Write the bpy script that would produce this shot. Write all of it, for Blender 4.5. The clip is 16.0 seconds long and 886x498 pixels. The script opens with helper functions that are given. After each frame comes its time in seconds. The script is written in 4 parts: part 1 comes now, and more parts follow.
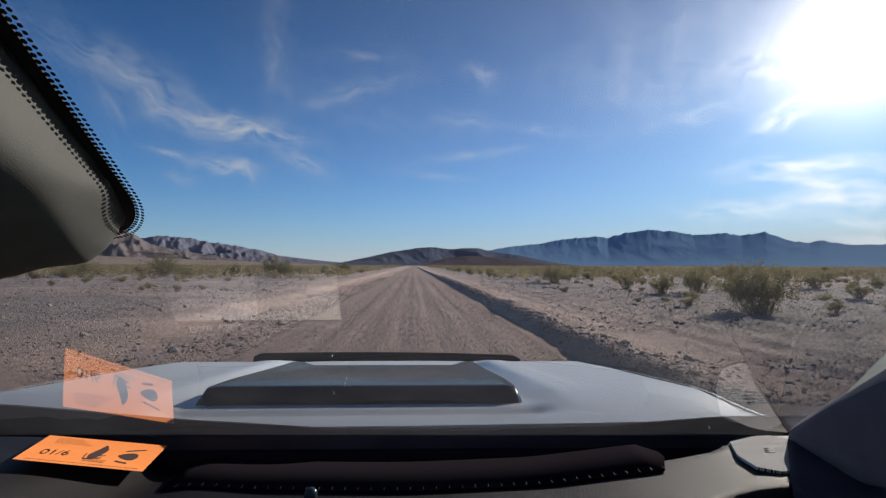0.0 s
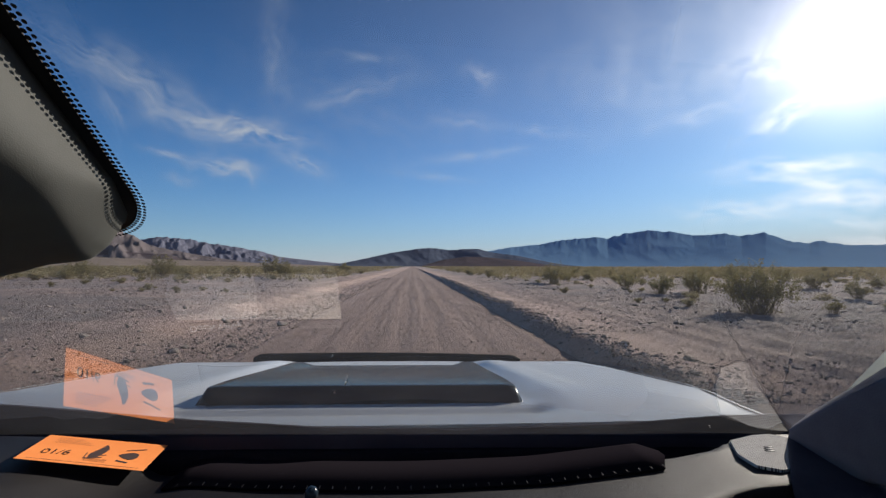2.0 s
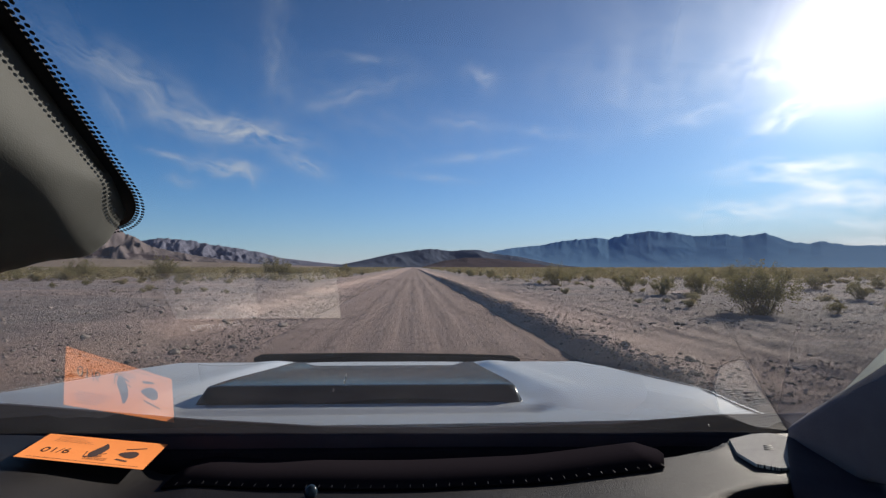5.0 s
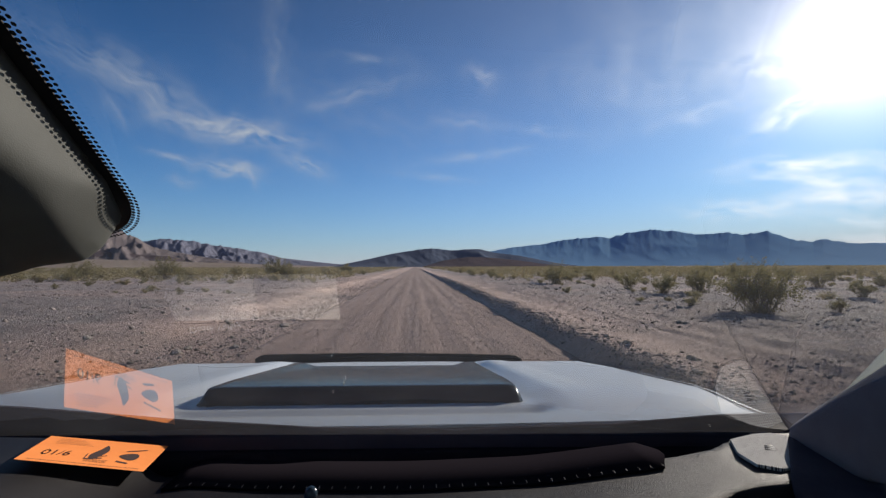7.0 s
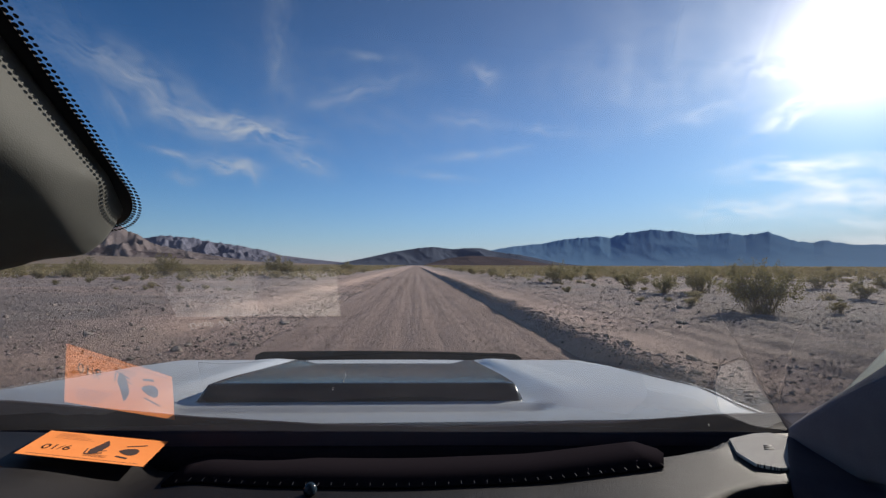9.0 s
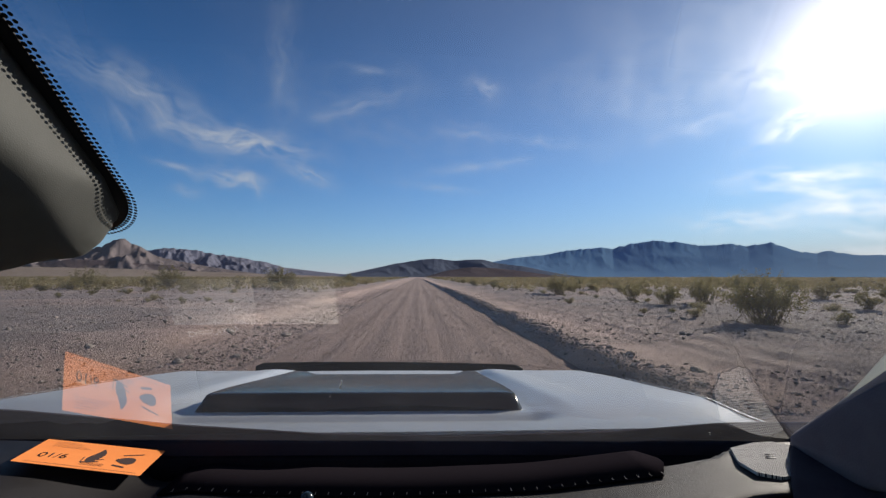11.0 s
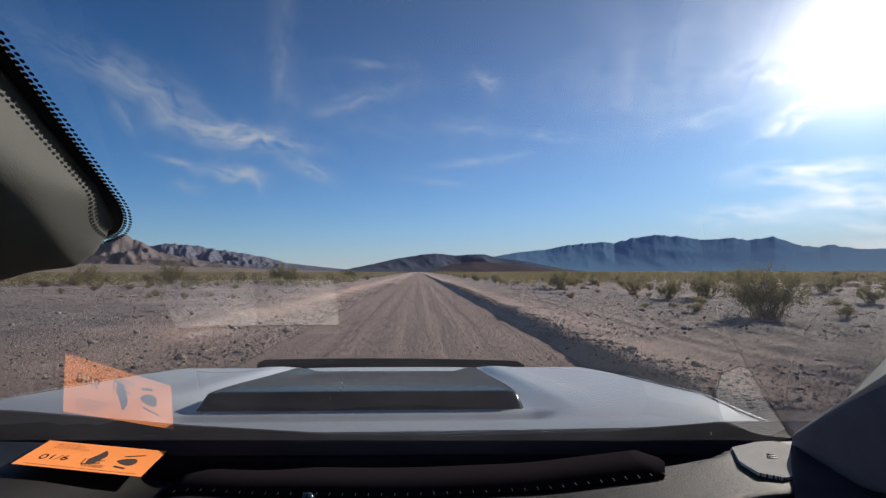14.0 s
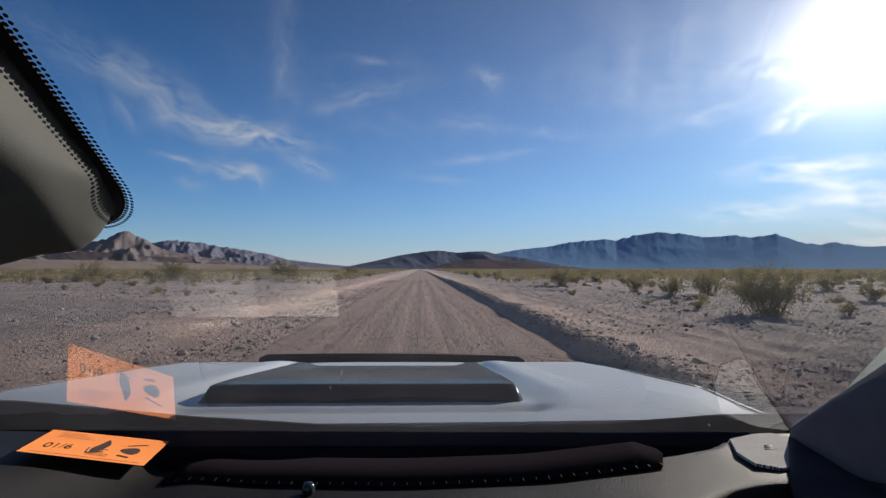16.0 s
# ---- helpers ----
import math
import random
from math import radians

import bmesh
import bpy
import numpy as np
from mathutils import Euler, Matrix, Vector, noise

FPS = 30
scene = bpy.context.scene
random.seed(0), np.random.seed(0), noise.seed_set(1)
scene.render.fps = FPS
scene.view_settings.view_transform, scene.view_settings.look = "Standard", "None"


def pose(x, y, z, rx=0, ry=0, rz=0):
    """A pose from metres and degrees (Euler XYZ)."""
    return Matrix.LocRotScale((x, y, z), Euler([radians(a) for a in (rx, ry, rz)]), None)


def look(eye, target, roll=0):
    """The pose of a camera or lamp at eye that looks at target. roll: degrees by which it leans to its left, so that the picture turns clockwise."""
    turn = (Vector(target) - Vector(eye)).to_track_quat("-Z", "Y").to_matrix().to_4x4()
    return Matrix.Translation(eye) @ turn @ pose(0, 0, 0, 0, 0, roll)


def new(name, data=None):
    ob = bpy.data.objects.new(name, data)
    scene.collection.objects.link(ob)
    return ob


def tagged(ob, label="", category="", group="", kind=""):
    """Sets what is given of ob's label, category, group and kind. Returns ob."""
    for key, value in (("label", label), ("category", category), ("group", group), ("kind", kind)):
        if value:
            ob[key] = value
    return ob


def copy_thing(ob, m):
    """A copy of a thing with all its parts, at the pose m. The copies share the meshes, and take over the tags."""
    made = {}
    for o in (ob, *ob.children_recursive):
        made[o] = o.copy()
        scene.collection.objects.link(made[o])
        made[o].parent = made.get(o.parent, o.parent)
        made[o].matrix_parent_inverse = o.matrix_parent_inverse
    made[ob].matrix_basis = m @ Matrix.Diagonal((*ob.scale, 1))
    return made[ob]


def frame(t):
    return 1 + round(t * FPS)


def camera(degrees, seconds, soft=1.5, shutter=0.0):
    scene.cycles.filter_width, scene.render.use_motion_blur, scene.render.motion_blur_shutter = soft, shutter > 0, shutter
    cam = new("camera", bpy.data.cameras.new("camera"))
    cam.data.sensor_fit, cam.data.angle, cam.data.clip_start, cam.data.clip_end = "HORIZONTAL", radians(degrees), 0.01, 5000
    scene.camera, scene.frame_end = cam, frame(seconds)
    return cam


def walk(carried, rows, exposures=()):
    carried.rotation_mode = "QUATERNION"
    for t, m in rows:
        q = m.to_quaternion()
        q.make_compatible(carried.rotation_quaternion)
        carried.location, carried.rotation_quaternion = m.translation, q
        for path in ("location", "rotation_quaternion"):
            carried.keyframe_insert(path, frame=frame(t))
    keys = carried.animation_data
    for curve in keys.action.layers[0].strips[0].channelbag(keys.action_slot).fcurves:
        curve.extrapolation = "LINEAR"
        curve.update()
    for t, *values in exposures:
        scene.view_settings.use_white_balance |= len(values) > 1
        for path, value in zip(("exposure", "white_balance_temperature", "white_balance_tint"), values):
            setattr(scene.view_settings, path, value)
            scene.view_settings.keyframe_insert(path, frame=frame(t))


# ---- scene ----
cam = camera(90.0, 16.0, soft=1.35)

# camera on its windscreen mount: seconds, shift of the eye (m), yaw, pitch, roll (degrees)
EYE = Vector((0.0, 0.0, 1.58))
RIDE = (
    (0.0, -0.0066, 0.0009, 0.0032, -3.85, 2.10, -0.18),
    (0.5, -0.0080, 0.0000, -0.0007, -3.94, 2.09, 0.03),
    (1.0, -0.0068, 0.0014, 0.0026, -3.84, 1.96, -0.07),
    (1.5, -0.0068, -0.0008, -0.0017, -3.91, 2.54, -0.03),
    (2.0, -0.0075, -0.0000, 0.0006, -3.89, 2.21, -0.10),
    (2.5, -0.0068, 0.0007, 0.0030, -3.88, 2.02, 0.15),
    (3.0, -0.0058, 0.0009, 0.0020, -3.86, 2.06, 0.20),
    (3.5, -0.0067, 0.0004, 0.0021, -3.86, 2.65, 0.03),
    (4.0, -0.0077, -0.0003, -0.0012, -3.88, 2.20, -0.02),
    (6.5, 0.0002, -0.0021, -0.0027, -3.54, 2.56, 0.02),
    (7.0, -0.0017, -0.0009, -0.0002, -3.61, 2.26, 0.19),
    (7.5, 0.0001, -0.0002, -0.0021, -3.46, 2.05, -0.25),
    (8.0, 0.0006, -0.0034, -0.0063, -3.46, 2.92, -0.21),
    (8.5, -0.0000, 0.0009, 0.0038, -3.49, 1.78, -0.15),
    (9.0, -0.0020, -0.0008, -0.0016, -3.57, 2.08, -0.20),
    (11.5, 0.0059, -0.0043, -0.0082, -3.20, 3.68, -0.09),
    (12.0, 0.0046, 0.0021, 0.0033, -3.19, 1.78, -0.23),
    (12.5, 0.0032, 0.0016, 0.0014, -3.31, 2.38, 0.04),
    (13.0, 0.0026, 0.0002, -0.0023, -3.27, 2.08, -0.27),
    (13.5, 0.0045, -0.0034, -0.0067, -3.09, 2.52, -0.50),
    (14.0, 0.0068, -0.0011, 0.0004, -3.11, 2.92, 0.09),
    (14.5, 0.0059, -0.0028, -0.0008, -3.15, 2.25, 0.08),
    (15.0, 0.0064, -0.0034, -0.0059, -3.02, 2.25, -0.83),
    (15.5, 0.0098, -0.0062, -0.0048, -2.89, 3.80, 0.06),
    (16.0, 0.0096, -0.0046, -0.0073, -2.90, 2.54, 0.01),
)
walk(cam, [(t, pose(EYE.x + dx, EYE.y + dy, EYE.z + dz, 90 + p, r, a)) for t, dx, dy, dz, a, p, r in RIDE],
     exposures=[(0.0, 0.08), (16.0, 0.08)])

# ---------------------------------------------------------------- sky, sun
SUN_AZ, SUN_EL = 48.2, 21.0


def bearing(az, el):
    a, e = radians(az), radians(el)
    return Vector((math.sin(a) * math.cos(e), math.cos(a) * math.cos(e), math.sin(e)))


SUN = bearing(SUN_AZ, SUN_EL)
world = bpy.data.worlds.new("desert_sky")
scene.world = world
world.use_nodes = True
wt = world.node_tree
wt.nodes.clear()


def wn(kind, **values):
    n = wt.nodes.new(kind)
    for k, v in values.items():
        n.inputs[int(k[1:])].default_value = v
    return n


def wmath(op, a, b=None, c=None):
    n = wt.nodes.new("ShaderNodeMath")
    n.operation = op
    for i, v in enumerate((a, b, c)):
        if v is None:
            continue
        if isinstance(v, (int, float)):
            n.inputs[i].default_value = v
        else:
            wt.links.new(v, n.inputs[i])
    return n.outputs[0]


def wdot(vec, fixed):
    n = wt.nodes.new("ShaderNodeVectorMath")
    n.operation = "DOT_PRODUCT"
    wt.links.new(vec, n.inputs[0])
    n.inputs[1].default_value = fixed
    return n.outputs["Value"]


coord = wt.nodes.new("ShaderNodeTexCoord").outputs["Generated"]
sky = wt.nodes.new("ShaderNodeTexSky")
sky.sky_type = "NISHITA"
sky.sun_disc = False
sky.sun_elevation, sky.sun_rotation = radians(SUN_EL), radians(SUN_AZ)
sky.altitude, sky.air_density, sky.dust_density, sky.ozone_density = 300, 1.0, 0.25, 4.0

cover = None


def wnoise(a, b, seed, detail, distortion=0.0):
    """Noise over a wisp's own length and breadth."""
    c = wt.nodes.new("ShaderNodeCombineXYZ")
    wt.links.new(a, c.inputs[0])
    wt.links.new(b, c.inputs[1])
    c.inputs[2].default_value = seed
    n = wn("ShaderNodeTexNoise", _2=1.0, _3=detail)
    n.inputs["Roughness"].default_value, n.inputs["Distortion"].default_value = 0.62, distortion
    wt.links.new(c.outputs[0], n.inputs[0])
    return n.outputs[0]


def cirrus(az, el, tilt, half_length, half_width, strength, fibre=1.0):
    """One wisp of high cloud round a bearing, all in degrees, combed along its length."""
    global cover
    c = bearing(az, el)
    east = Vector((c.y, -c.x, 0)).normalized()
    up = east.cross(c) if east.cross(c).z > 0 else c.cross(east)
    t = radians(tilt)
    u = east * math.cos(t) + up * math.sin(t)
    v = up * math.cos(t) - east * math.sin(t)
    a = wmath("MULTIPLY", wdot(coord, u), math.degrees(1))
    b = wmath("MULTIPLY", wdot(coord, v), math.degrees(1))
    seed = az * 0.37 + el * 1.9
    sway = wnoise(wmath("MULTIPLY", a, 1.1 / half_length), wmath("MULTIPLY", b, 0.15), seed, 2.0)
    b = wmath("ADD", b, wmath("MULTIPLY_ADD", sway, 2.6 * half_width, -1.3 * half_width))
    comb = wnoise(wmath("MULTIPLY", a, 0.34), wmath("MULTIPLY", b, 0.9 / half_width ** 0.4), seed + 7, 5.0, 0.3)
    comb = wmath("MINIMUM", wmath("MAXIMUM", wmath("MULTIPLY_ADD", comb, 3.0 * fibre, 0.75 - 1.75 * fibre), 0.0), 1.5)
    along = wmath("MULTIPLY", a, 0.95 / half_length)
    across = wmath("MULTIPLY", b, 0.85 / half_width)
    r2 = wmath("ADD", wmath("MULTIPLY", along, along), wmath("MULTIPLY", across, across))
    m = wmath("MULTIPLY", wmath("EXPONENT", wmath("MULTIPLY", r2, -1.0)), strength)
    m = wmath("MULTIPLY", wmath("MULTIPLY", m, comb), wmath("GREATER_THAN", wdot(coord, c), 0.3))
    cover = m if cover is None else wmath("ADD", cover, m)


cirrus(-31.3, 19.0, -20, 6.8, 1.60, 0.42)
cirrus(-27.0, 16.5, -22, 5.0, 2.60, 0.16)
cirrus(-21.5, 15.7, -4, 6.2, 1.00, 0.85)
cirrus(-28.4, 12.2, -9, 1.9, 0.32, 0.55)
cirrus(-22.4, 11.4, -2, 3.2, 0.75, 0.70)
cirrus(-20.2, 11.0, -60, 1.4, 0.42, 0.40)
cirrus(-13.9, 12.5, -15, 2.5, 0.72, 0.60)
cirrus(-26.9, 9.6, -6, 1.3, 0.50, 0.40)
cirrus(-33.2, 16.1, -61, 2.0, 0.45, 0.22)
cirrus(-17.3, 24.7, -86, 6.6, 1.20, 0.18)
cirrus(-6.7, 25.3, 0, 2.9, 0.40, 0.24)
cirrus(-7.8, 21.1, 18, 5.4, 0.90, 0.28)
cirrus(8.8, 23.4, -21, 1.9, 0.90, 0.30)
cirrus(6.9, 18.2, -9, 3.5, 0.76, 0.24)
cirrus(8.0, 14.1, 6, 6.0, 0.50, 0.28)
cirrus(2.5, 11.5, -6, 4.7, 0.44, 0.24)
cirrus(16.7, 16.8, -9, 4.0, 0.55, 0.16)
cirrus(34.9, 16.6, 4, 4.4, 0.60, 0.34)
cirrus(42.1, 15.3, 20, 3.1, 0.90, 0.90)
cirrus(40.6, 20.8, 3, 3.5, 2.20, 0.45)
cirrus(44.0, 9.9, -6, 5.8, 0.80, 0.85)
cirrus(44.8, 8.2, -10, 5.8, 0.55, 0.75)
cirrus(37.8, 6.0, 0, 4.5, 0.90, 0.80)
cirrus(46.2, 6.6, -3, 4.1, 0.75, 0.90)
cirrus(46.4, 4.3, -8, 3.4, 0.55, 0.70)
cirrus(47.7, 2.4, -6, 2.2, 0.35, 0.60)
cirrus(-5.9, 18.6, -5, 13.9, 4.80, 0.12, 0.6)
cirrus(31.0, 22.0, -6, 12.4, 5.40, 0.20, 0.6)

cover = wmath("MINIMUM", cover, 0.95)
toward = wmath("MAXIMUM", wdot(coord, SUN), 0.0)
# sun glare as the lens spreads it, painted into the sky colour
veil = wmath("MULTIPLY", wmath("POWER", toward, 220.0), 18.0)
veil = wmath("ADD", veil, wmath("MULTIPLY", wmath("POWER", toward, 40.0), 2.5))
veil = wmath("ADD", veil, wmath("MULTIPLY", wmath("POWER", toward, 7.0), 0.9))
veil = wmath("ADD", veil, wmath("MULTIPLY", wmath("POWER", toward, 2.5), 0.45))
cloud_light = wmath("MULTIPLY_ADD", wmath("POWER", toward, 6.0), 8.0, 6.2)
cloud_rgb = wt.nodes.new("ShaderNodeVectorMath")
cloud_rgb.operation = "SCALE"
cloud_rgb.inputs[0].default_value = (0.95, 0.985, 1.06)
wt.links.new(cloud_light, cloud_rgb.inputs["Scale"])
mixed = wt.nodes.new("ShaderNodeMix")
mixed.data_type = "RGBA"
wt.links.new(cover, mixed.inputs[0])
deep = wt.nodes.new("ShaderNodeVectorMath")
deep.operation = "MULTIPLY"
deep.inputs[1].default_value = (0.14, 0.81, 1.33)
wt.links.new(sky.outputs[0], deep.inputs[0])
height = wt.nodes.new("ShaderNodeSeparateXYZ")
wt.links.new(coord, height.inputs[0])
dim = wt.nodes.new("ShaderNodeVectorMath")
dim.operation = "SCALE"
wt.links.new(deep.outputs[0], dim.inputs[0])
wt.links.new(wmath("MULTIPLY_ADD", wmath("MAXIMUM", height.outputs[2], 0.0), -0.95, 1.13), dim.inputs["Scale"])
low = wmath("MULTIPLY", wmath("EXPONENT", wmath("MULTIPLY", wmath("MAXIMUM", height.outputs[2], 0.0), -10.5)), 0.90)
# the haze lies thicker on the sun's side
lit_low = wmath("EXPONENT", wmath("MULTIPLY", wmath("MAXIMUM", height.outputs[2], 0.0), -4.0))
low = wmath("MINIMUM", wmath("ADD", low, wmath("MULTIPLY", wmath("MULTIPLY", wmath("POWER", toward, 2.0), lit_low), 0.45)), 0.95)
haze = wt.nodes.new("ShaderNodeMix")
haze.data_type = "RGBA"
haze.inputs[7].default_value = (5.9, 6.4, 7.2, 1)
wt.links.new(low, haze.inputs[0])
wt.links.new(dim.outputs[0], haze.inputs[6])
wt.links.new(haze.outputs[2], mixed.inputs[6])
wt.links.new(cloud_rgb.outputs[0], mixed.inputs[7])
veil_rgb = wt.nodes.new("ShaderNodeVectorMath")
veil_rgb.operation = "SCALE"
veil_rgb.inputs[0].default_value = (1.20, 0.97, 0.84)
wt.links.new(veil, veil_rgb.inputs["Scale"])
total = wt.nodes.new("ShaderNodeVectorMath")
total.operation = "ADD"
wt.links.new(mixed.outputs[2], total.inputs[0])
wt.links.new(veil_rgb.outputs[0], total.inputs[1])
background = wn("ShaderNodeBackground", _1=0.085)
wt.links.new(total.outputs[0], background.inputs[0])
wt.links.new(background.outputs[0], wt.nodes.new("ShaderNodeOutputWorld").inputs[0])

sun_data = bpy.data.lights.new("sun", "SUN")
sun_data.energy, sun_data.angle, sun_data.color = 5.0, radians(0.6), (1.0, 0.91, 0.80)
sun = new("sun", sun_data)
sun.matrix_world = look(SUN * 200, (0, 0, 0))

# ---------------------------------------------------------------- materials


class Paint:
    """A node material: colours mixed by noise at two scales, bump and roughness."""

    def __init__(self, name, rough=0.9, metal=0.0, spec=0.3):
        self.mat = bpy.data.materials.new(name)
        self.mat.use_nodes = True
        self.t = self.mat.node_tree
        self.bsdf = self.t.nodes["Principled BSDF"]
        self.bsdf.inputs["Roughness"].default_value = rough
        self.bsdf.inputs["Metallic"].default_value = metal
        self.bsdf.inputs["Specular IOR Level"].default_value = spec
        self.co = self.t.nodes.new("ShaderNodeTexCoord").outputs["Object"]
        self.normal = None

    def noise(self, scale, detail=6.0, rough=0.6, stretch=(1, 1, 1)):
        m = self.t.nodes.new("ShaderNodeMapping")
        m.inputs["Scale"].default_value = stretch
        self.t.links.new(self.co, m.inputs[0])
        n = self.t.nodes.new("ShaderNodeTexNoise")
        n.inputs["Scale"].default_value, n.inputs["Detail"].default_value = scale, detail
        n.inputs["Roughness"].default_value = rough
        self.t.links.new(m.outputs[0], n.inputs[0])
        return n.outputs[0]

    def cells(self, scale, stretch=(1, 1, 1), feature="F1", out="Distance", randomness=1.0):
        m = self.t.nodes.new("ShaderNodeMapping")
        m.inputs["Scale"].default_value = stretch
        self.t.links.new(self.co, m.inputs[0])
        n = self.t.nodes.new("ShaderNodeTexVoronoi")
        n.feature = feature
        n.inputs["Randomness"].default_value = randomness
        n.inputs["Scale"].default_value = scale
        self.t.links.new(m.outputs[0], n.inputs[0])
        return n.outputs[out]

    def ramp(self, value, *stops):
        r = self.t.nodes.new("ShaderNodeValToRGB")
        e = r.color_ramp.elements
        while len(e) < len(stops):
            e.new(0.5)
        for el, (p, c) in zip(e, stops):
            el.position, el.color = p, (*c, 1) if len(c) == 3 else c
        self.t.links.new(value, r.inputs[0])
        return r.outputs[0]

    def mix(self, fac, a, b, mode="MIX"):
        m = self.t.nodes.new("ShaderNodeMix")
        m.data_type, m.blend_type = "RGBA", mode
        for v, s in ((fac, m.inputs[0]), (a, m.inputs[6]), (b, m.inputs[7])):
            if isinstance(v, (int, float)):
                s.default_value = v
            elif isinstance(v, tuple):
                s.default_value = (*v, 1)
            else:
                self.t.links.new(v, s)
        return m.outputs[2]

    def color(self, value):
        if isinstance(value, tuple):
            self.bsdf.inputs["Base Color"].default_value = (*value, 1)
        else:
            self.t.links.new(value, self.bsdf.inputs["Base Color"])
        return self

    def rough(self, value):
        self.t.links.new(value, self.bsdf.inputs["Roughness"])
        return self

    def bump(self, height, strength, distance):
        b = self.t.nodes.new("ShaderNodeBump")
        b.inputs["Strength"].default_value, b.inputs["Distance"].default_value = strength, distance
        self.t.links.new(height, b.inputs["Height"])
        if self.normal is not None:
            self.t.links.new(self.normal, b.inputs["Normal"])
        self.normal = b.outputs[0]
        self.t.links.new(self.normal, self.bsdf.inputs["Normal"])
        return self

    def per_object(self):
        return self.t.nodes.new("ShaderNodeObjectInfo").outputs["Random"]

    def per_island(self):
        return self.t.nodes.new("ShaderNodeNewGeometry").outputs["Random Per Island"]


def speckled(name, dark, light, scale, rough=0.9, fine=6.0, bump=0.0, dist=0.01, spec=0.3, metal=0.0):
    p = Paint(name, rough, metal, spec)
    big, small = p.noise(scale), p.noise(scale * fine, 8.0, 0.7)
    c = p.mix(0.5, p.ramp(big, (0.3, dark), (0.7, light)), p.ramp(small, (0.3, dark), (0.7, light)))
    p.color(c)
    if bump:
        p.bump(small, bump, dist)
    return p


def dirt_road():
    p = Paint("graded_dirt", 0.95, 0.0, 0.15)
    streak = p.noise(5.0, 6.0, 0.65, (1.0, 0.035, 1.0))
    patch = p.noise(0.35, 5.0, 0.6, (1.0, 0.3, 1.0))
    grit = p.noise(38.0, 6.0, 0.75)
    stones = p.cells(22.0)
    c = p.ramp(streak, (0.30, (0.247, 0.179, 0.153)), (0.50, (0.355, 0.264, 0.228)), (0.70, (0.468, 0.357, 0.312)))
    c = p.mix(0.35, c, p.ramp(patch, (0.35, (0.268, 0.197, 0.171)), (0.65, (0.441, 0.333, 0.294))))
    c = p.mix(0.42, c, p.ramp(grit, (0.32, (0.147, 0.107, 0.095)), (0.68, (0.562, 0.428, 0.379))))
    c = p.mix(p.ramp(stones, (0.10, (0.736, 0.655, 0.673)), (0.17, (0, 0, 0))), c, (0.695, 0.505, 0.438))
    c = p.mix(1.0, c, (0.95, 0.92, 0.92), "MULTIPLY")
    p.color(c)
    p.bump(streak, 0.8, 0.05).bump(grit, 0.9, 0.03)
    return p.mat


def desert_ground():
    p = Paint("gravelly_sand", 0.95, 0.0, 0.15)
    big, mid = p.noise(0.09, 6.0, 0.6), p.noise(0.9, 8.0, 0.65)
    grit = p.noise(16.0, 8.0, 0.78)
    peb = p.cells(9.0)
    rubble = p.noise(3.2, 8.0, 0.82)
    c = p.ramp(mid, (0.30, (0.27, 0.20, 0.175)), (0.52, (0.45, 0.335, 0.29)), (0.72, (0.58, 0.44, 0.38)))
    c = p.mix(0.45, c, p.ramp(big, (0.36, (0.237, 0.177, 0.160)), (0.64, (0.508, 0.376, 0.329))))
    c = p.mix(0.45, c, p.ramp(rubble, (0.36, (0.22, 0.168, 0.15)), (0.62, (0.50, 0.385, 0.335))))
    c = p.mix(p.ramp(p.noise(0.22, 5.0, 0.62, (0.5, 1.3, 1.0)), (0.47, (0, 0, 0)), (0.58, (0.62, 0.62, 0.62))), c, (0.155, 0.135, 0.130))
    c = p.mix(0.40, c, p.ramp(grit, (0.33, (0.23, 0.178, 0.163)), (0.66, (0.60, 0.465, 0.41))))
    c = p.mix(p.ramp(peb, (0.10, (1.015, 0.884, 0.918)), (0.2, (0, 0, 0))), c, (0.335, 0.229, 0.209))
    # dark varnished gravel beds away from the graded strip
    xyz = p.t.nodes.new("ShaderNodeSeparateXYZ")
    p.t.links.new(p.co, xyz.inputs[0])
    bed = p.t.nodes.new("ShaderNodeMath")
    bed.operation = "MAXIMUM"
    for k, (scale, shift) in enumerate(((1.0, 1.7), (-1.0, 0.0))):
        m = p.t.nodes.new("ShaderNodeMath")
        m.operation = "MULTIPLY_ADD"
        m.inputs[1].default_value, m.inputs[2].default_value = scale, shift
        p.t.links.new(xyz.outputs[0], m.inputs[0])
        p.t.links.new(m.outputs[0], bed.inputs[k])
    bed_in = p.t.nodes.new("ShaderNodeMapRange")
    p.t.links.new(bed.outputs[0], bed_in.inputs[0])
    bed_in.inputs[1].default_value, bed_in.inputs[2].default_value = 6.5, 9.5
    bed_in.inputs[3].default_value, bed_in.inputs[4].default_value = 0.0, 1.0
    patchy = p.ramp(p.noise(0.16, 5.0, 0.6, (0.6, 1.2, 1.0)), (0.38, (0.40, 0.40, 0.40)), (0.54, (0.95, 0.95, 0.95)))
    speck = p.ramp(p.noise(5.0, 8.0, 0.85), (0.36, (0.145, 0.129, 0.126)), (0.64, (0.32, 0.280, 0.272)))
    c = p.mix(p.mix(1.0, patchy, bed_in.outputs[0], "MULTIPLY"), c, speck)
    c = p.mix(1.0, c, (1.41, 1.34, 1.31), "MULTIPLY")
    p.color(c)
    p.bump(mid, 0.6, 0.12).bump(rubble, 0.7, 0.10).bump(grit, 1.0, 0.06)
    return p.mat


